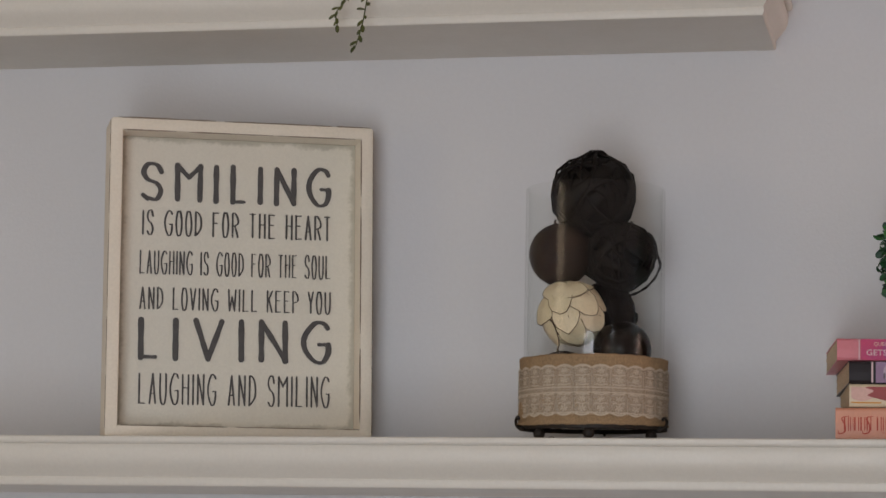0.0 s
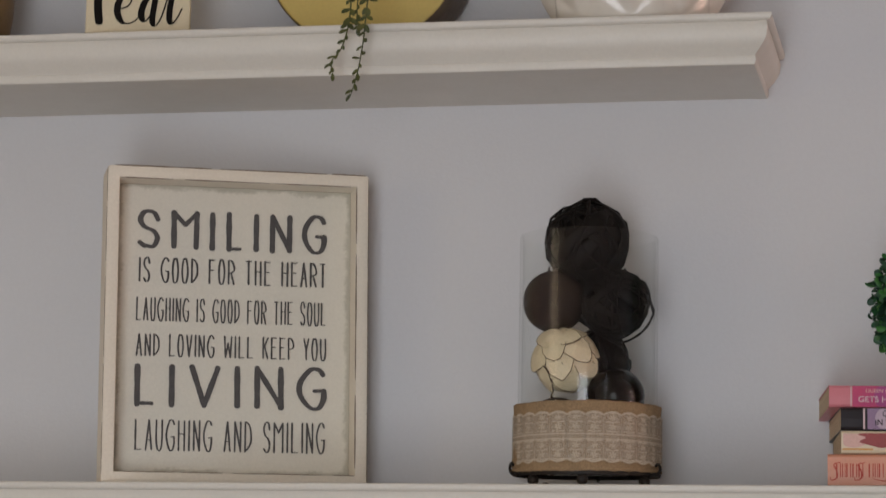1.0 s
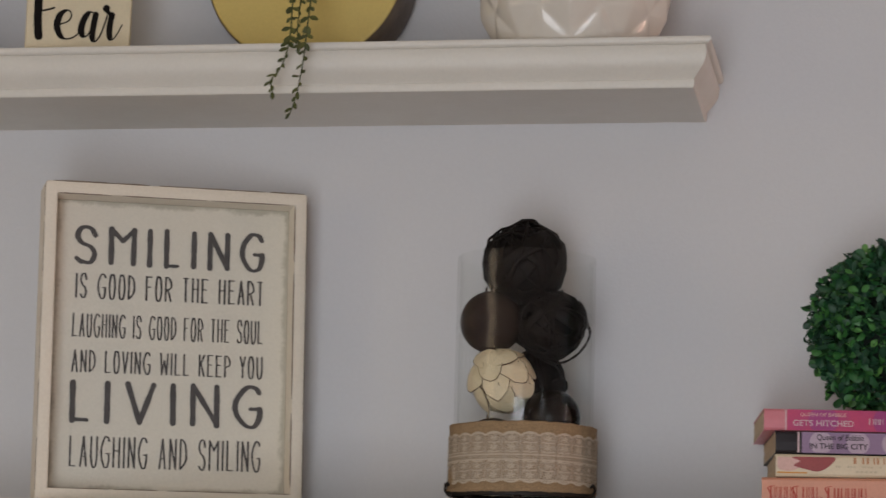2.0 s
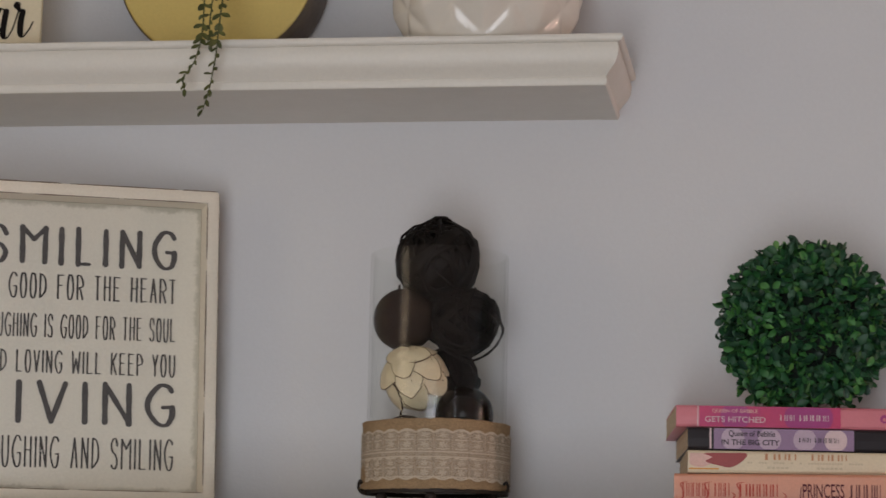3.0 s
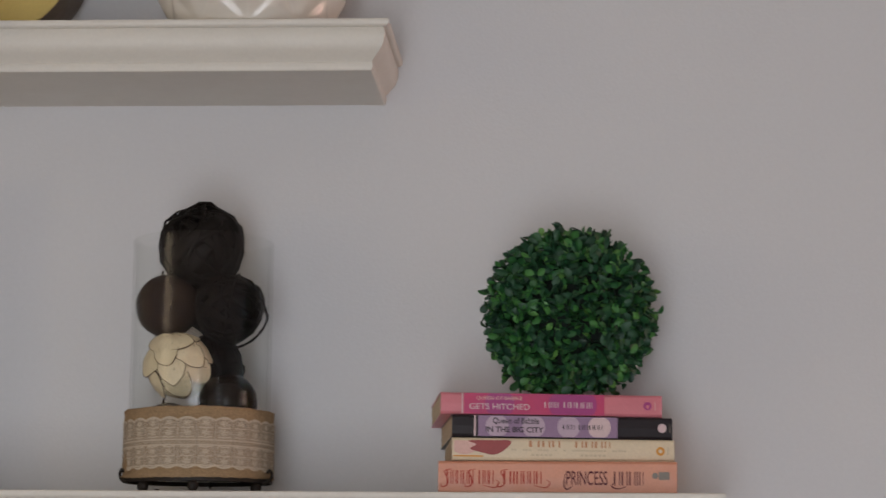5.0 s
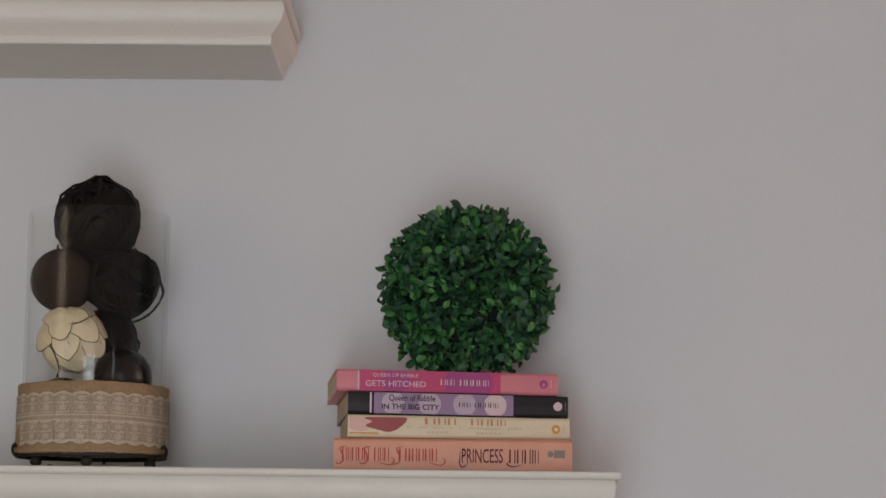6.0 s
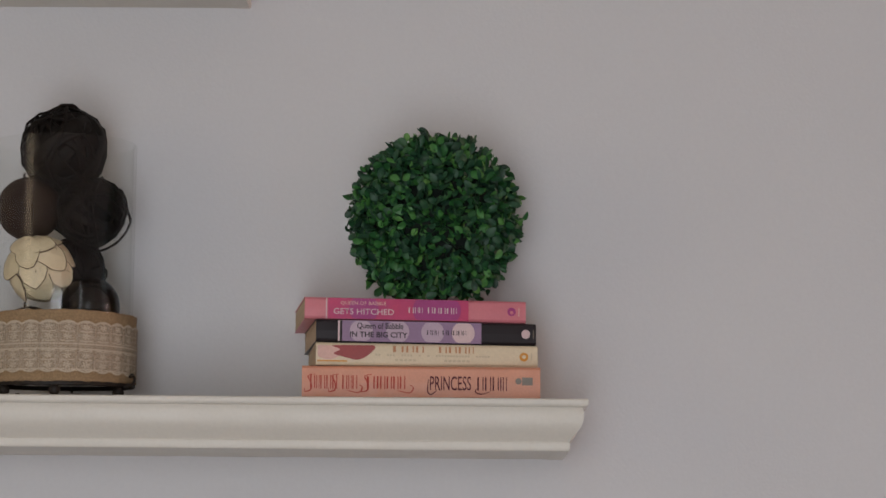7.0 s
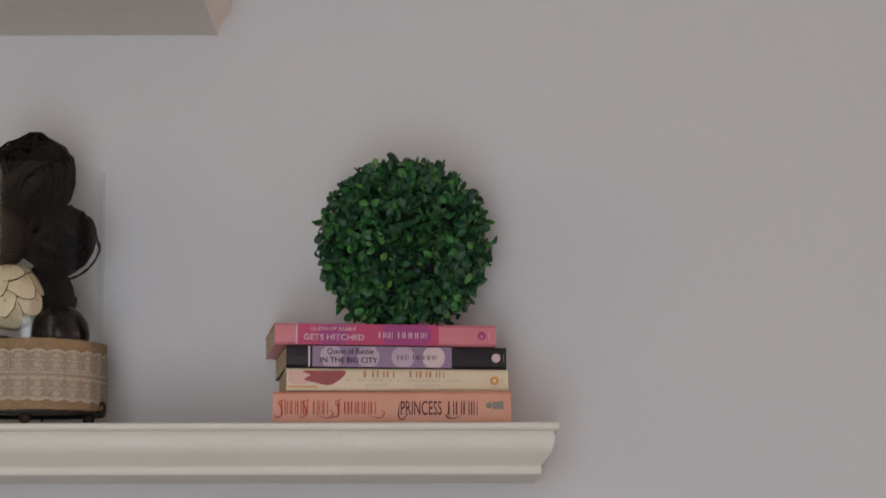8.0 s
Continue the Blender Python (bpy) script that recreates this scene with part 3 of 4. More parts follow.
def petal_ball(centre, r):
    """Ball shingled with cream petals that overlap in whorls round a leaning pole."""
    ob = thing("petal_ball", pose(*centre, 50, -24, 0), "cream ball shingled with dried wood petals", "decorative ball", "balls in the vase")
    part("core", ball(r * 0.93, 28), PETAL, ob, smooth=True)
    rnd = random.Random(11)
    for row, (lat, count, size) in enumerate(((74, 3, 1.0), (42, 5, 1.1), (8, 7, 1.15), (-28, 7, 1.1), (-62, 5, 1.0), (-84, 2, 0.8))):
        for k in range(count):
            lon = radians(360 * (k + 0.5 * (row % 2)) / count + rnd.uniform(-9, 9))
            la = radians(lat + rnd.uniform(-4, 4))
            up = Vector((math.cos(la) * math.cos(lon), math.cos(la) * math.sin(lon), math.sin(la)))
            east = Vector((-math.sin(lon), math.cos(lon), 0))
            south = east.cross(up)
            spin = rnd.uniform(-0.35, 0.35)
            e2, s2 = east * math.cos(spin) + south * math.sin(spin), south * math.cos(spin) - east * math.sin(spin)
            w, l = r * 0.42 * size, r * 1.02 * size
            outline = [(math.copysign(abs(math.sin(a)) ** (1.5 if math.cos(a) > 0 else 0.9), math.sin(a)) * w * 1.08 * (1 + rnd.uniform(-0.1, 0.1)), -math.cos(a) * l * (0.66 if math.cos(a) > 0 else 0.5) * (1 + rnd.uniform(-0.06, 0.06))) for a in [2 * math.pi * i / 14 for i in range(14)]]
            bm = bmesh.new()
            rims = []
            for lift in (0.0, 0.0015):
                ring = []
                for a, b in outline:
                    d = (up * r + e2 * a - s2 * b).normalized()
                    ring.append(bm.verts.new(d * (r * 0.955 + lift + 0.0044 * max(0, -b / l) + 0.0007)))
                mid = bm.verts.new(up * (r * 0.975 + lift + 0.0006))
                rims.append((ring, mid))
            band = [bm.verts.new(v.co.lerp(rims[1][1].co, 0.05)) for v in rims[1][0]]
            for i in range(14):
                bm.faces.new((rims[0][0][i], rims[0][0][(i + 1) % 14], rims[0][1]))
                bm.faces.new((band[i], band[(i + 1) % 14], rims[1][1]))
                f = bm.faces.new((rims[1][0][i], rims[1][0][(i + 1) % 14], band[(i + 1) % 14], band[i]))
                f.material_index = 1 if i < 4 or i > 9 else 0
            side = [bm.faces.new((rims[0][0][i], rims[0][0][(i + 1) % 14], rims[1][0][(i + 1) % 14], rims[1][0][i])) for i in range(14)]
            for f in side:
                f.material_index = 1
            if k % 3 == 0:  # dry split in the petal
                c0 = (up * r - s2 * (-l * 0.12) + e2 * w * 0.25).normalized() * (r * 0.985 + 0.0042)
                f = bm.faces.new([bm.verts.new(c0 + e2 * a + s2 * b) for a, b in ((0, -0.0016), (0.0004, 0), (0, 0.0016), (-0.0003, 0))])
                f.material_index = 1
            p = part("petal", bm, PETAL, ob)
            p.data.materials.append(PETAL_EDGE)
    return ob


seed_ball((VX - 0.0225, VY + 0.000, TOP_LOW + 0.0442), 0.0238, BARK, "dark brown rough seed ball low in the vase")
seed_ball((VX + 0.0215, VY + 0.020, TOP_LOW + 0.0422), 0.0215, BARK, "dark brown rough seed ball low in the vase")
seed_ball((VX + 0.0225, VY - 0.0150, TOP_LOW + 0.0665), 0.0215, LACQUER, "shiny dark lacquered ball beside the petal ball")
petal_ball((VX - 0.0134, VY - 0.0215, TOP_LOW + 0.0934), 0.0221)
twig_ball((VX + 0.0050, VY + 0.022, TOP_LOW + 0.0985), 0.0245, 3, "dark wound twig ball in the middle of the vase", 0.85)
twig_ball((VX + 0.0040, VY + 0.020, TOP_LOW + 0.1440), 0.0235, 13, "dark wound twig ball deep in the vase", 0.8)
seed_ball((VX - 0.0250, VY - 0.004, TOP_LOW + 0.1385), 0.0232, BARK, "dark brown rough seed ball with a short stub")
twig_ball((VX + 0.0200, VY - 0.004, TOP_LOW + 0.1370), 0.0266, 7, "dark wound twig ball with stray strands against the glass", 0.55, 2)
twig_ball((VX - 0.0014, VY + 0.000, TOP_LOW + 0.1832), 0.0330, 9, "dark wound twig ball rising above the glass rim", 0.74)


# ---- books ----
def letters(text, u0, u1, v0, v1, material, parent, y, bold=0.0):
    """Built-in font, fitted into a box on the spine."""
    cu = bpy.data.curves.new("print", "FONT")
    cu.body, cu.size, cu.offset, cu.resolution_u = text, 1.0, bold, 4
    tmp = new("print", cu)
    me = bpy.data.meshes.new_from_object(tmp.evaluated_get(bpy.context.evaluated_depsgraph_get()))
    bpy.data.objects.remove(tmp)
    co = np.zeros(len(me.vertices) * 3)
    me.vertices.foreach_get("co", co)
    co = co.reshape(-1, 3)
    lo, hi = co.min(0), co.max(0)
    out = np.zeros_like(co)
    out[:, 0] = u0 + (co[:, 0] - lo[0]) / (hi[0] - lo[0]) * (u1 - u0)
    out[:, 2] = v0 + (co[:, 1] - lo[1]) / (hi[1] - lo[1]) * (v1 - v0)
    out[:, 1] = y
    me.vertices.foreach_set("co", out.ravel())
    me.materials.clear()
    me.materials.append(material)
    ob = new("title", me)
    ob.parent = parent
    return ob


def bars(u0, u1, v0, v1, pattern, material, parent, y, fill=0.62):
    """Plain upright bars in place of a name: pattern gives letter widths, 0 a gap between words; two thin bars to a letter."""
    bm = bmesh.new()
    widths = [int(c) or 2 for c in pattern]
    unit = (u1 - u0) / sum(widths)
    a = u0
    for c, w in zip(pattern, widths):
        if c != "0":
            b = a + w * unit * 0.80
            t = min(0.30, 0.42 * fill) * w * unit
            for p, q in ((a, a + t), (b - t * 0.7, b)) if int(c) > 1 else ((a, a + unit * fill),):
                bm.faces.new([bm.verts.new((x, y, z)) for x, z in ((p, v0), (q, v0), (q, v1), (p, v1))])
        a += w * unit
    return tagged(part("print_bar", bm, material, parent), kind="stuff")


def swash(line, width, material, parent, y):
    """Thin curled printed stroke."""
    bm = bmesh.new()
    ribbon(bm, smooth_line(line, 6), lambda s, d: width * (0.4 + math.sin(math.pi * min(1, s * 1.02))), lambda u, v: (u, y, v), False)
    return part("printed_swash", bm, material, parent)


def disc(u, v, r, material, parent, y, name="printed_circle", clip=None, squash=1.0):
    bm = bmesh.new()
    y -= 0.00003 * (int(u * 1000) % 5)
    vs = []
    for k in range(28):
        a = 2 * math.pi * k / 28
        z = v + r * math.sin(a)
        if clip:
            z = min(clip[1], max(clip[0], z))
        vs.append(bm.verts.new((max(0.0012, u + r * squash * math.cos(a)), y, z)))
    bm.faces.new(vs)
    return part(name, bm, material, parent)


def patch(u0, u1, v0, v1, material, parent, y, name="printed_band"):
    bm = bmesh.new()
    bm.faces.new([bm.verts.new((x, y, z)) for x, z in ((u0, v0), (u1, v0), (u1, v1), (u0, v1))])
    return part(name, bm, material, parent)


def book(left, yaw, length, thick, depth, cover, label):
    """Paperback lying flat: spine front towards -y, origin at the spine's left lower corner."""
    ob = thing("paperback_book", pose(*left, 0, 0, yaw), label, "book", "stack of paperbacks")
    t = 0.0006
    # wrapped cover: lower board, rounded spine, upper board as one bent sheet
    outer = [(depth, 0), (0.0035, 0), (0.0012, 0.0005), (0.0, 0.0022), (-0.0003, thick / 2), (0.0, thick - 0.0022), (0.0012, thick - 0.0005), (0.0035, thick), (depth, thick)]
    inner = [(depth, t), (0.0035, t), (0.0018, 0.0011), (0.0008, 0.0024), (0.0005, thick / 2), (0.0008, thick - 0.0024), (0.0018, thick - 0.0011), (0.0035, thick - t), (depth, thick - t)]
    bm = bmesh.new()
    ends = []
    for x in (0.0, length):
        ends.append(([bm.verts.new((x, a, b)) for a, b in outer], [bm.verts.new((x, a, b)) for a, b in inner]))
    for k in range(8):
        bm.faces.new((ends[0][0][k], ends[1][0][k], ends[1][0][k + 1], ends[0][0][k + 1]))
        bm.faces.new((ends[0][1][k], ends[1][1][k], ends[1][1][k + 1], ends[0][1][k + 1]))
        for o, i in ends:
            bm.faces.new((o[k], o[k + 1], i[k + 1], i[k]))
    for k in (0, 8):
        bm.faces.new((ends[0][0][k], ends[1][0][k], ends[1][1][k], ends[0][1][k]))
    part("cover", bm, cover, ob)
    # page block in a few signatures, each a shade uneven
    rnd = random.Random(int(length * 1e5))
    n = max(12, int(thick / 0.0008))
    bm = bmesh.new()
    rows = []
    for k in range(n + 1):
        z, o = t + (thick - 2 * t) * k / n, rnd.uniform(0, 0.0005)
        rows.append([bm.verts.new(q) for q in ((0.0002 + o, 0.0016, z), (length - 0.0002 - o, 0.0016, z), (length - 0.0002 - o, depth - 0.0002 - o, z), (0.0002 + o, depth - 0.0002 - o, z))])
    for a, b in zip(rows, rows[1:]):
        for k in range(4):
            bm.faces.new((a[k], a[(k + 1) % 4], b[(k + 1) % 4], b[k]))
    bm.faces.new(rows[0]), bm.faces.new(rows[-1])
    part("page_block", bm, PAGES, ob, "yellowed page block")
    return ob


E1, E2, E3 = -0.0006, -0.0008, -0.0010
ZA = TOP_LOW
TA, TB, TC, TD = 0.0241, 0.0163, 0.0160, 0.0160
# peach book at the bottom
L = 0.1684
bk = book((0.0499, -0.1010, ZA), 0.2, L, TA, 0.104, PEACH, "thick peach paperback at the bottom of the stack")
bars(0.0060, 0.0400, 0.0076, 0.0172, "323330323", RUST, bk, E2, 0.5)
bars(0.0460, 0.0740, 0.0078, 0.0166, "312222", RUST, bk, E2, 0.5)
for u in (0.0055, 0.0225, 0.0455):
    swash(((u + 0.004, 0.0180), (u - 0.001, 0.0165), (u + 0.001, 0.0120), (u + 0.001, 0.0070), (u - 0.003, 0.0055), (u - 0.0035, 0.0080)), 0.0007, RUST, bk, E3)
for u in (0.0400, 0.0760):
    swash(((u - 0.008, 0.0066), (u, 0.0050), (u + 0.003, 0.0085), (u + 0.0005, 0.0105)), 0.0006, RUST, bk, E3)
swash(((0.0955, 0.0070), (0.0915, 0.0040), (0.0890, 0.0065), (0.0895, 0.0150)), 0.0007, MAROON, bk, E3)
swash(((0.1330, 0.0062), (0.1270, 0.0045), (0.1225, 0.0062), (0.1240, 0.0085)), 0.0006, MAROON, bk, E3)
letters("PRINCESS", 0.0905, 0.1195, 0.0070, 0.0170, MAROON, bk, E2, 0.004)
bars(0.1240, 0.1455, 0.0070, 0.0166, "33312", MAROON, bk, E2, 0.45)
patch(0.1555, 0.1630, 0.0110, 0.0165, GREY, bk, E2, "publisher_mark")
disc(0.1530, 0.0138, 0.0022, GREY, bk, E3, "publisher_mark")
ZB = ZA + TA + 0.0002
L = 0.1580
bk = book((0.0598, -0.1040, ZB), 6.6, L, TB, 0.104, IVORY, "ivory paperback with a dark red printed swirl")
disc(0.0085, 0.0125, 0.0085, BLUSH, bk, E1, clip=(0.0040, TB - 0.0025), squash=1.3)
bm = bmesh.new()
bm.faces.new([bm.verts.new((u, E2, v)) for u, v in smooth_line(((0.0115, 0.0138), (0.0300, 0.0142), (0.0418, 0.0138), (0.0375, 0.0078), (0.0300, 0.0040), (0.0220, 0.0052), (0.0125, 0.0080), (0.0170, 0.0112)), 4, True)])
part("printed_swirl", bm, RED, bk)
patch(0.0008, 0.0220, 0.0024, 0.0034, ORANGE, bk, E1)
bars(0.0545, 0.1130, 0.0098, 0.0142, "433003332", COPPER, bk, E2, 0.5)
bars(0.0420, 0.1240, 0.0070, 0.0083, "1101110111101010111111111111011111", TAN, bk, E2, 0.7)
bars(0.0560, 0.1100, 0.0035, 0.0050, "11111000111111", TAN, bk, E2, 0.7)
disc(0.1480, 0.0080, 0.0031, ORANGE, bk, E2, "publisher_mark")
disc(0.1480, 0.0080, 0.0014, IVORY, bk, E3, "publisher_mark")
patch(0.1530, 0.1538, 0.0055, 0.0110, TAN, bk, E2, "publisher_mark")
ZC2 = ZB + TB + 0.0002
L = 0.1575
bk = book((0.0596, -0.1040, ZC2), 8.0, L, TC, 0.104, BLACKC, "black and lilac paperback with pale printed circles")
patch(0.0155, 0.0168, 0.0006, TC - 0.0006, PALE_PRINT, bk, E1)
patch(0.0185, 0.1180, 0.0006, TC - 0.0006, LILAC, bk, E1)
for u in (0.0320, 0.0580, 0.0830, 0.1050):
    disc(u, 0.0080, 0.0082, PALE_LILAC if u < 0.1 else PALE_PRINT, bk, E2, clip=(0.0010, TC - 0.001))
letters("Queen of Babble", 0.0290, 0.0620, 0.0090, 0.0140, BLACKC, bk, E3, 0.01)
letters("IN THE BIG CITY", 0.0240, 0.0650, 0.0036, 0.0076, BLACKC, bk, E3, 0.018)
bars(0.0790, 0.1075, 0.0062, 0.0096, "322033332", BLACKC, bk, E3, 0.45)
disc(0.1500, 0.0082, 0.0032, PALE_PRINT, bk, E2, "publisher_mark")
patch(0.1552, 0.1558, 0.0050, 0.0115, GREY, bk, E2, "publisher_mark")
ZD = ZC2 + TC + 0.0002
L = 0.1584
bk = book((0.0512, -0.1020, ZD), 7.6, L, TD, 0.104, PINK, "pink paperback on top of the stack, spine facing out")
patch(0.0150, 0.0158, 0.0006, TD - 0.0006, PALE_PRINT, bk, E1)
patch(0.0165, 0.1170, 0.0006, TD - 0.0006, MAGENTA, bk, E1)
for u in (0.0420, 0.0873, 0.1010):
    disc(u, 0.0080, 0.0105, PURPLE, bk, E2, clip=(0.0008, TD - 0.0008))
letters("QUEEN OF BABBLE", 0.0255, 0.0580, 0.0102, 0.0132, BLUSH, bk, E3, 0.008)
letters("GETS HITCHED", 0.0205, 0.0635, 0.0038, 0.0080, PALE_PRINT, bk, E3, 0.008)
bars(0.0740, 0.1090, 0.0056, 0.0098, "322033332", PALE_PRINT, bk, E3, 0.5)
disc(0.1480, 0.0080, 0.0030, PURPLE, bk, E2, "publisher_mark")
disc(0.1480, 0.0075, 0.0013, PINK, bk, E3, "publisher_mark")
patch(0.1530, 0.1537, 0.0050, 0.0110, BLUSH, bk, E2, "publisher_mark")
STACK = ZD + TD


# ---- boxwood ball ----
def leaf_mesh(name, l, w, cup, material, fold=0.0):
    """Small oval leaf, stalk at the origin, tip along +x, face up along +z."""
    xs = ((0.0, 0.08), (0.18, 0.58), (0.42, 0.96), (0.64, 0.98), (0.85, 0.68), (1.0, 0.14))
    bm = bmesh.new()
    rows = []
    for t, s in xs:
        z = cup * l * (t * t)
        y = w / 2 * s
        rows.append([bm.verts.new((t * l, -y, z + fold * y)), bm.verts.new((t * l, 0, z)), bm.verts.new((t * l, y, z + fold * y))])
    for a, b in zip(rows, rows[1:]):
        for k in (0, 1):
            bm.faces.new((a[k], a[k + 1], b[k + 1], b[k]))
    return finish(bm, name, material, True)


def boxwood_ball():
    R = 0.0606
    ob = thing("boxwood_ball", pose(0.1424, -0.066, STACK + 0.0600), "dense green artificial boxwood ball on a stack of books", "artificial plant")
    # added dark ball, so the gaps between leaves read as deep shade
    part("core", ball(R * 0.74, 32), GAP_SHADE, ob, "near-black core standing in for shade between the leaves", smooth=True)
    rnd = random.Random(21)
    shapes = [leaf_mesh("leaf", l, w, c, m, f) for l, w, c, m, f in (
        (0.0080, 0.0060, 0.45, LEAF, 0.6), (0.0074, 0.0058, -0.55, LEAF, 0.5), (0.0086, 0.0052, 0.60, LEAF, 0.8), (0.0072, 0.0056, 0.45, LEAF_LIGHT, 0.6), (0.0078, 0.0050, -0.50, LEAF_LIGHT, 0.5))]
    bulk = {LEAF: ([], []), LEAF_LIGHT: ([], [])}
    thin_patch = Vector((0.12, -0.92, -0.36)).normalized()
    count, singles = 4000, 0
    for k in range(count):
        z = 1 - 2 * (k + 0.5) / count
        a = k * 2.399963 + rnd.uniform(-0.25, 0.25)
        q = math.sqrt(1 - z * z)
        up = (Vector((q * math.cos(a), q * math.sin(a), z)) + Vector((rnd.gauss(0, 0.04), rnd.gauss(0, 0.04), rnd.gauss(0, 0.04)))).normalized()
        bald = math.exp(-((up - thin_patch).length / 0.42) ** 2)  # thinner growth low on the front
        if rnd.random() < 0.45 * bald:
            continue
        clump = 1 - 0.09 * bald + 0.05 * noise.noise(up * 4.0) + 0.05 * noise.noise(up * 9.0)
        at = up * R * clump * (rnd.uniform(0.97, 1.02) if k % 9 == 0 else rnd.uniform(0.75, 0.965))
        tang = up.cross(Vector((rnd.gauss(0, 1), rnd.gauss(0, 1), rnd.gauss(0, 1)))).normalized()
        tip = (tang * rnd.uniform(0.45, 1.0) + up * rnd.uniform(-0.25, 0.95)).normalized()
        nrm = (up - tip * up.dot(tip)).normalized()
        nrm = (Matrix.Rotation(rnd.uniform(-1.35, 1.35), 3, tip) @ nrm).normalized()
        side = nrm.cross(tip)
        s = rnd.uniform(0.75, 1.15)
        m = Matrix(((tip.x, side.x, nrm.x), (tip.y, side.y, nrm.y), (tip.z, side.z, nrm.z))).to_4x4()
        m = Matrix.Translation(at) @ m @ Matrix.Scale(s, 4)
        lowest = (at + tip * 0.011).z
        if min(at.z, lowest) < -0.0590:
            continue
        data = shapes[rnd.choice((0, 0, 1, 1, 2, 2, 0, 1, 3, 3, 4))]
        if up.y < -0.35 and singles < 300 and k % 3 == 0:
            o = new("leaf", data)
            o.parent = ob
            o.matrix_basis = m
            singles += 1
        else:
            vs, fs = bulk[data.materials[0]]
            base = len(vs)
            vs.extend(m @ v.co for v in data.vertices)
            fs.extend([base + i for i in p.vertices] for p in data.polygons)
    for material, (vs, fs) in bulk.items():
        me = bpy.data.meshes.new("foliage")
        me.from_pydata(vs, [], fs)
        me.materials.append(material)
        me.polygons.foreach_set("use_smooth", [True] * len(me.polygons))
        o = new("foliage", me)
        o.parent = ob
        tagged(o, "small glossy oval leaves" if material is LEAF else "small lighter green leaves", kind="stuff")
    return ob


boxwood_ball()


# ---- upper shelf ----
def script_block():
    ob = thing("word_block", pose(-0.4735, -0.108, TOP_HIGH, 0, 0, 17), "cream wooden block with black brush script", "sign block")
    part("block", box(-0.0372, 0.0424, 0, 0.03, 0, 0.095, 0.0018, 3), BUTTER, ob)
    pen = lambda thick, thin: (lambda s, d: thin + (thick - thin) * max(0.0, -d[1]) ** 1.3)
    bm, lift = bmesh.new(), 0.0
    for line, w in ((((-0.0265, 0.068), (-0.0270, 0.045), (-0.0268, 0.025), (-0.0255, 0.0135)), pen(0.0062, 0.0025)),
                    (((-0.0250, 0.0335), (-0.0200, 0.0345), (-0.0135, 0.0365)), pen(0.002, 0.0015)),
                    (((-0.0330, 0.066), (-0.0200, 0.0700), (-0.0040, 0.0690)), pen(0.003, 0.0030)),
                    (((-0.0090, 0.0235), (-0.0015, 0.0265), (0.0012, 0.0320), (-0.0025, 0.0352), (-0.0085, 0.0310), (-0.0105, 0.0220), (-0.0065, 0.0140), (0.0000, 0.0128), (0.0065, 0.0165), (0.0105, 0.0240), (0.0150, 0.0310)), pen(0.0052, 0.0011)),
                    (((0.0210, 0.0335), (0.0165, 0.0345), (0.0120, 0.0290), (0.0098, 0.0200), (0.0130, 0.0150), (0.0175, 0.0200), (0.0215, 0.0320)), pen(0.0052, 0.0011)),
                    (((0.0215, 0.0330), (0.0198, 0.0220), (0.0195, 0.0145), (0.0225, 0.0120), (0.0270, 0.0190), (0.0305, 0.0300), (0.0325, 0.0385), (0.0310, 0.0400), (0.0298, 0.0375), (0.0330, 0.0345), (0.0352, 0.0335)), pen(0.0046, 0.0011)),
                    (((0.0352, 0.0335), (0.0338, 0.0250), (0.0338, 0.0170), (0.0362, 0.0140), (0.0405, 0.0190), (0.0440, 0.0260)), pen(0.0046, 0.0011))):
        pts = smooth_line([(u * 0.90 - 0.0040, v - 0.002) for u, v in line], 8)
        lift += 0.00002
        ribbon(bm, pts, w, lambda u, v: (u, -0.0004 - lift, v))
    part("script", bm, BLACK_INK, ob, "black brush script")
    return ob


def gold_drum():
    R, D = 0.0792, 0.050
    ob = thing("round_plaque", pose(-0.3068, -0.058, TOP_HIGH + R), "thick round plaque with gold face and dark brown side", "plaque")
    turn = pose(0, 0, 0, 90, 0, 0)
    part("side", lathe([(R - 0.0006, 0.0), (R, -0.0012), (R, -D), (0, -D)], 96), WALNUT, ob, "dark brown side", turn, True)
    part("face", lathe([(0, 0.0004), (R - 0.003, 0.0004), (R - 0.0014, -0.0002), (R - 0.0008, -0.0014)], 96), GOLD, ob, "satin gold face", turn)
    return ob


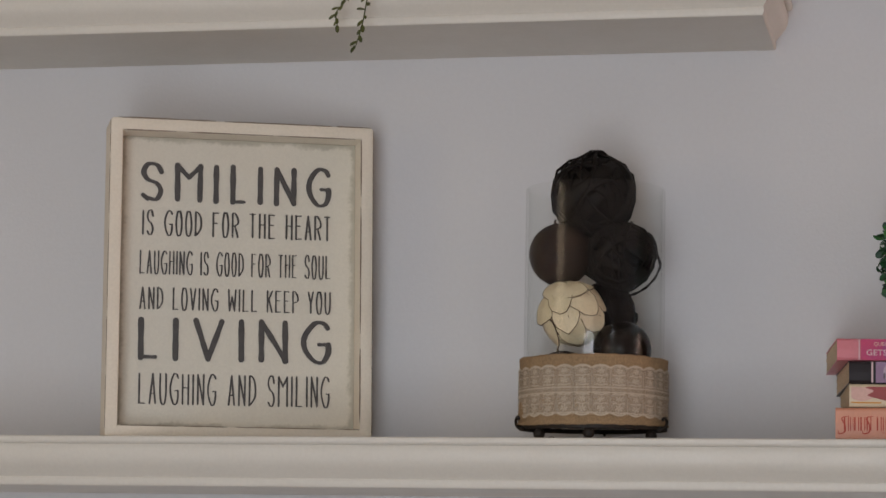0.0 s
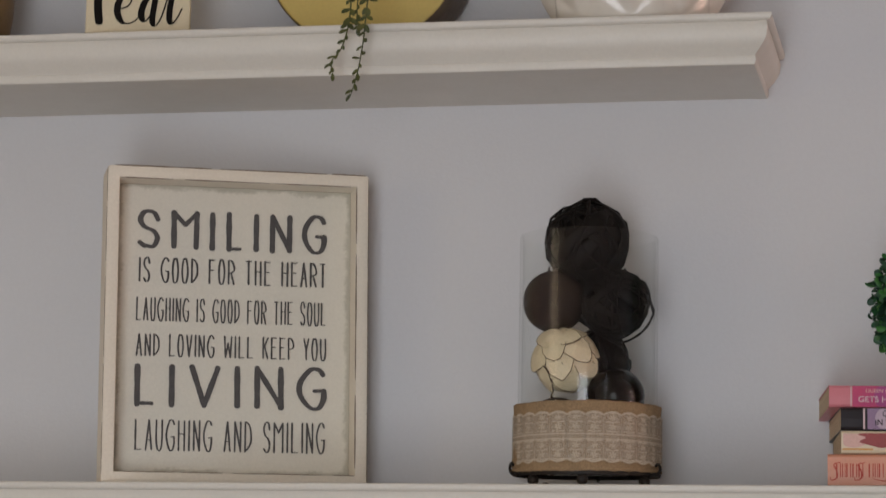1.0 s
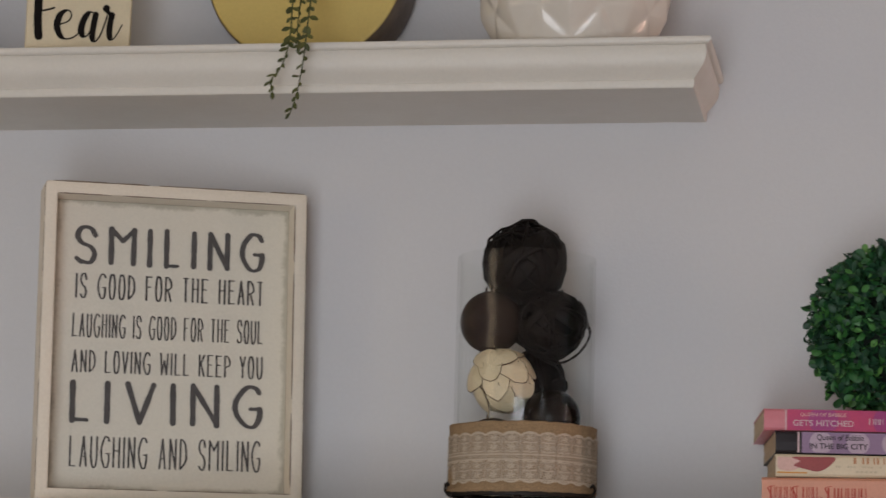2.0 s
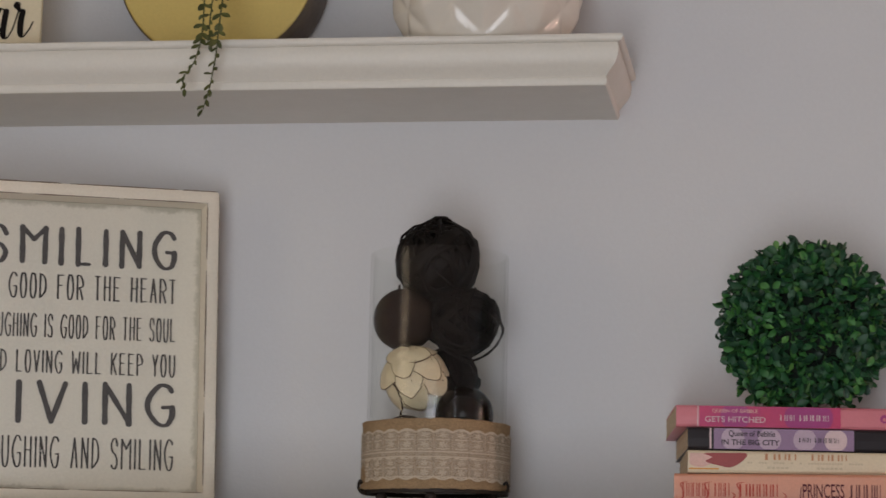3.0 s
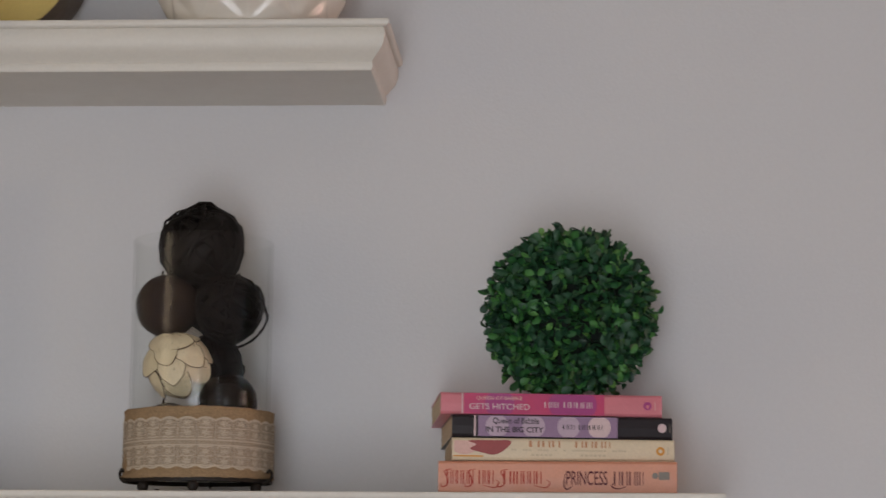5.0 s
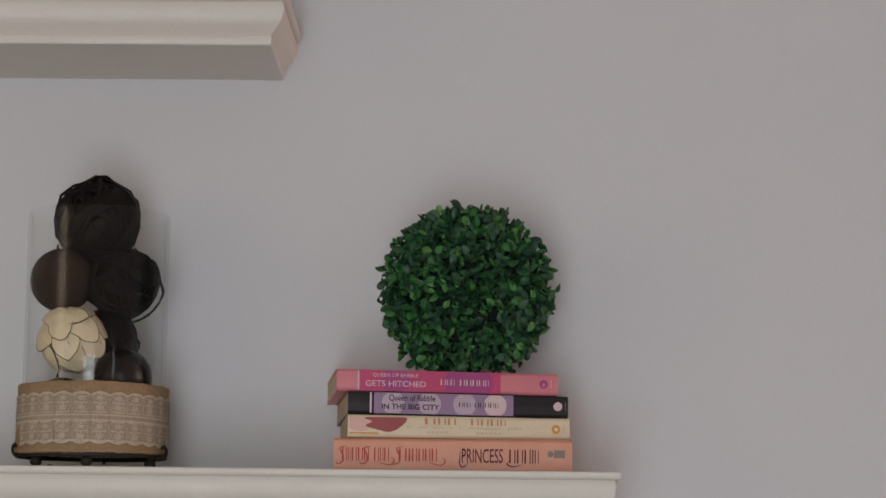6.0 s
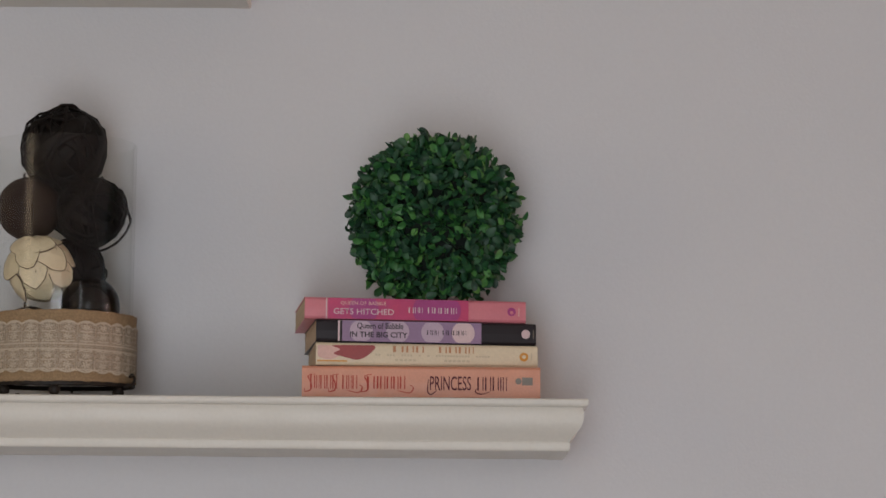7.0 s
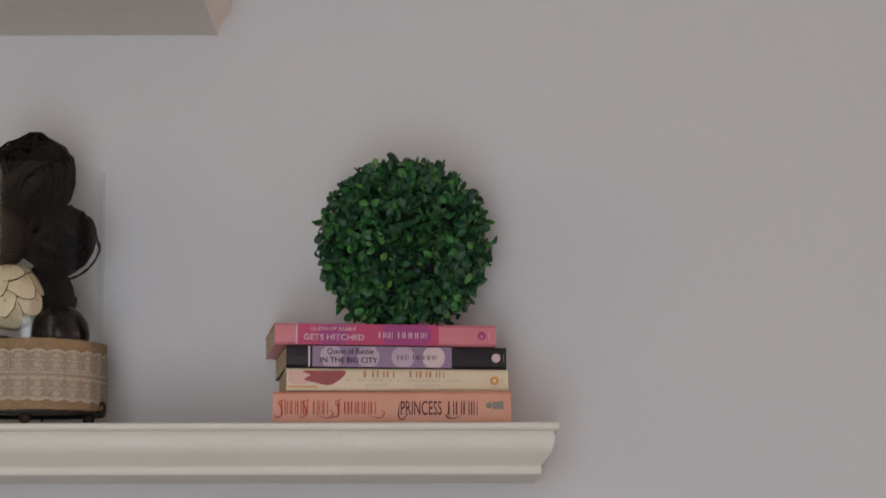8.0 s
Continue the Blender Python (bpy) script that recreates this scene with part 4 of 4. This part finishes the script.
def faceted_pot():
    """Glazed pot with a relief of diamonds."""
    ob = thing("ceramic_pot", pose(-0.0948, -0.068, TOP_HIGH), "glossy white ceramic pot with diamond facets", "pot")
    n, rows_up, around, high = 9, 64, 216, 0.108

    def radius(z):
        t = z / high
        return 0.0445 + 0.0270 * math.sin(math.pi * min(1.0, 0.10 + 0.86 * t)) ** 0.75 - 0.014 * max(0.0, t - 0.55)

    bm = bmesh.new()
    rows = []
    for i in range(rows_up + 1):
        z = high * i / rows_up
        ring = []
        for k in range(around):
            a = 2 * math.pi * k / around
            u, v = n * a / 2 + z * 62 + 0.4, n * a / 2 - z * 62 + 0.4
            fade = min(1.0, 8 * i / rows_up, 8 * (1 - i / rows_up))
            flat = min(abs(math.asin(math.sin(u))), abs(math.asin(math.sin(v)))) / (math.pi / 2)
            r = radius(z) + fade * 0.0052 * (flat ** 0.8 - 0.45)
            ring.append(bm.verts.new((r * math.cos(a), r * math.sin(a), z)))
        rows.append(ring)
    inner = [[bm.verts.new((v.co.x * f, v.co.y * f, z)) for v in rows[-1]] for f, z in ((0.93, high), (0.85, 0.02))]
    rows += inner
    for a, b in zip(rows, rows[1:]):
        for k in range(around):
            bm.faces.new((a[k], a[(k + 1) % around], b[(k + 1) % around], b[k]))
    bm.faces.new(rows[0]), bm.faces.new(rows[-1])
    part("body", bm, CERAMIC, ob, smooth=True)
    part("rim", lathe([(0.0410, 0.1070), (0.0450, 0.1066), (0.0466, 0.1085), (0.0450, 0.1108), (0.0415, 0.1108)], 48, closed=True), CERAMIC, ob, smooth=True)
    return ob


def trailing_vine():
    ob = thing("trailing_vine", pose(-0.2890, -0.140, TOP_HIGH - 0.001), "olive green artificial vine hanging over the shelf edge", "artificial plant")
    rnd = random.Random(4)
    shapes = [leaf_mesh("leaf", l, w, c, VINE, f) for l, w, c, f in ((0.0085, 0.0040, 0.25, 0.6), (0.0070, 0.0038, -0.2, 0.5), (0.0092, 0.0043, 0.35, 0.7))]
    strands = (
        ((-0.010, 0.078, 0.1590), (-0.004, 0.062, 0.1540), (0.004, 0.036, 0.118), (0.0085, 0.010, 0.060), (0.0075, 0.0, 0.030), (0.006, -0.003, 0.005), (0.0045, -0.003, -0.014), (0.0020, -0.002, -0.030), (-0.0005, -0.001, -0.042), (-0.0045, 0.0, -0.0545)),
        ((-0.020, 0.078, 0.1590), (-0.016, 0.062, 0.1540), (-0.010, 0.036, 0.118), (-0.0065, 0.010, 0.060), (-0.0062, 0.0, 0.030), (-0.006, -0.004, 0.004), (-0.0085, -0.004, -0.011), (-0.013, -0.003, -0.0225), (-0.0195, -0.002, -0.0305), (-0.0190, -0.001, -0.039)),
        ((-0.014, 0.078, 0.1590), (-0.010, 0.062, 0.1540), (-0.003, 0.036, 0.118), (0.001, 0.008, 0.060), (0.000, 0.0, 0.030), (-0.001, -0.003, 0.008), (0.000, -0.003, -0.006)),
    )
    for s, pts in enumerate(strands):
        line = smooth_line(pts, 10)
        part("stem", tube(line, [0.0009 - 0.0005 * i / len(line) for i in range(len(line))], 6), VINE, ob, smooth=True)
        step = 3 if s < 2 else 2
        for i in range(6, len(line), step):
            low = i / len(line) > 0.62
            for k in range(1 if low else 2):
                p = Vector(line[i])
                d = (Vector(line[min(i + 1, len(line) - 1)]) - Vector(line[i - 1])).normalized()
                sd = Vector(((-1) ** (i // step + k), rnd.uniform(-0.9, 0.1), 0)).normalized()
                tip = (d * rnd.uniform(0.4, 1.3) + sd * rnd.uniform(0.3, 0.9)).normalized()
                if i + step >= len(line):
                    tip = d
                nrm = Vector((rnd.uniform(-0.5, 0.5), -1, rnd.uniform(-0.2, 0.7)))
                nrm = (nrm - tip * nrm.dot(tip)).normalized()
                side = nrm.cross(tip)
                sc = rnd.uniform(0.5, 0.9) if low else rnd.uniform(0.75, 1.1)
                o = new("leaf", rnd.choice(shapes))
                o.parent = ob
                o.matrix_basis = Matrix.Translation(p) @ Matrix(((tip.x, side.x, nrm.x), (tip.y, side.y, nrm.y), (tip.z, side.z, nrm.z))).to_4x4() @ Matrix.Scale(sc, 4)
    return ob


def turned_vase():
    ob = thing("wooden_vase", pose(-0.6345, -0.072, TOP_HIGH), "rounded dark brown turned wooden vase", "vase")
    part("body", lathe([(0, 0), (0.036, 0), (0.041, 0.004), (0.045, 0.03), (0.047, 0.06), (0.044, 0.09), (0.034, 0.112), (0.027, 0.122), (0.029, 0.13), (0.025, 0.13), (0.022, 0.12), (0, 0.118)], 64), BROWN, ob, smooth=True)
    return ob


script_block()
gold_drum()
faceted_pot()
trailing_vine()
turned_vase()
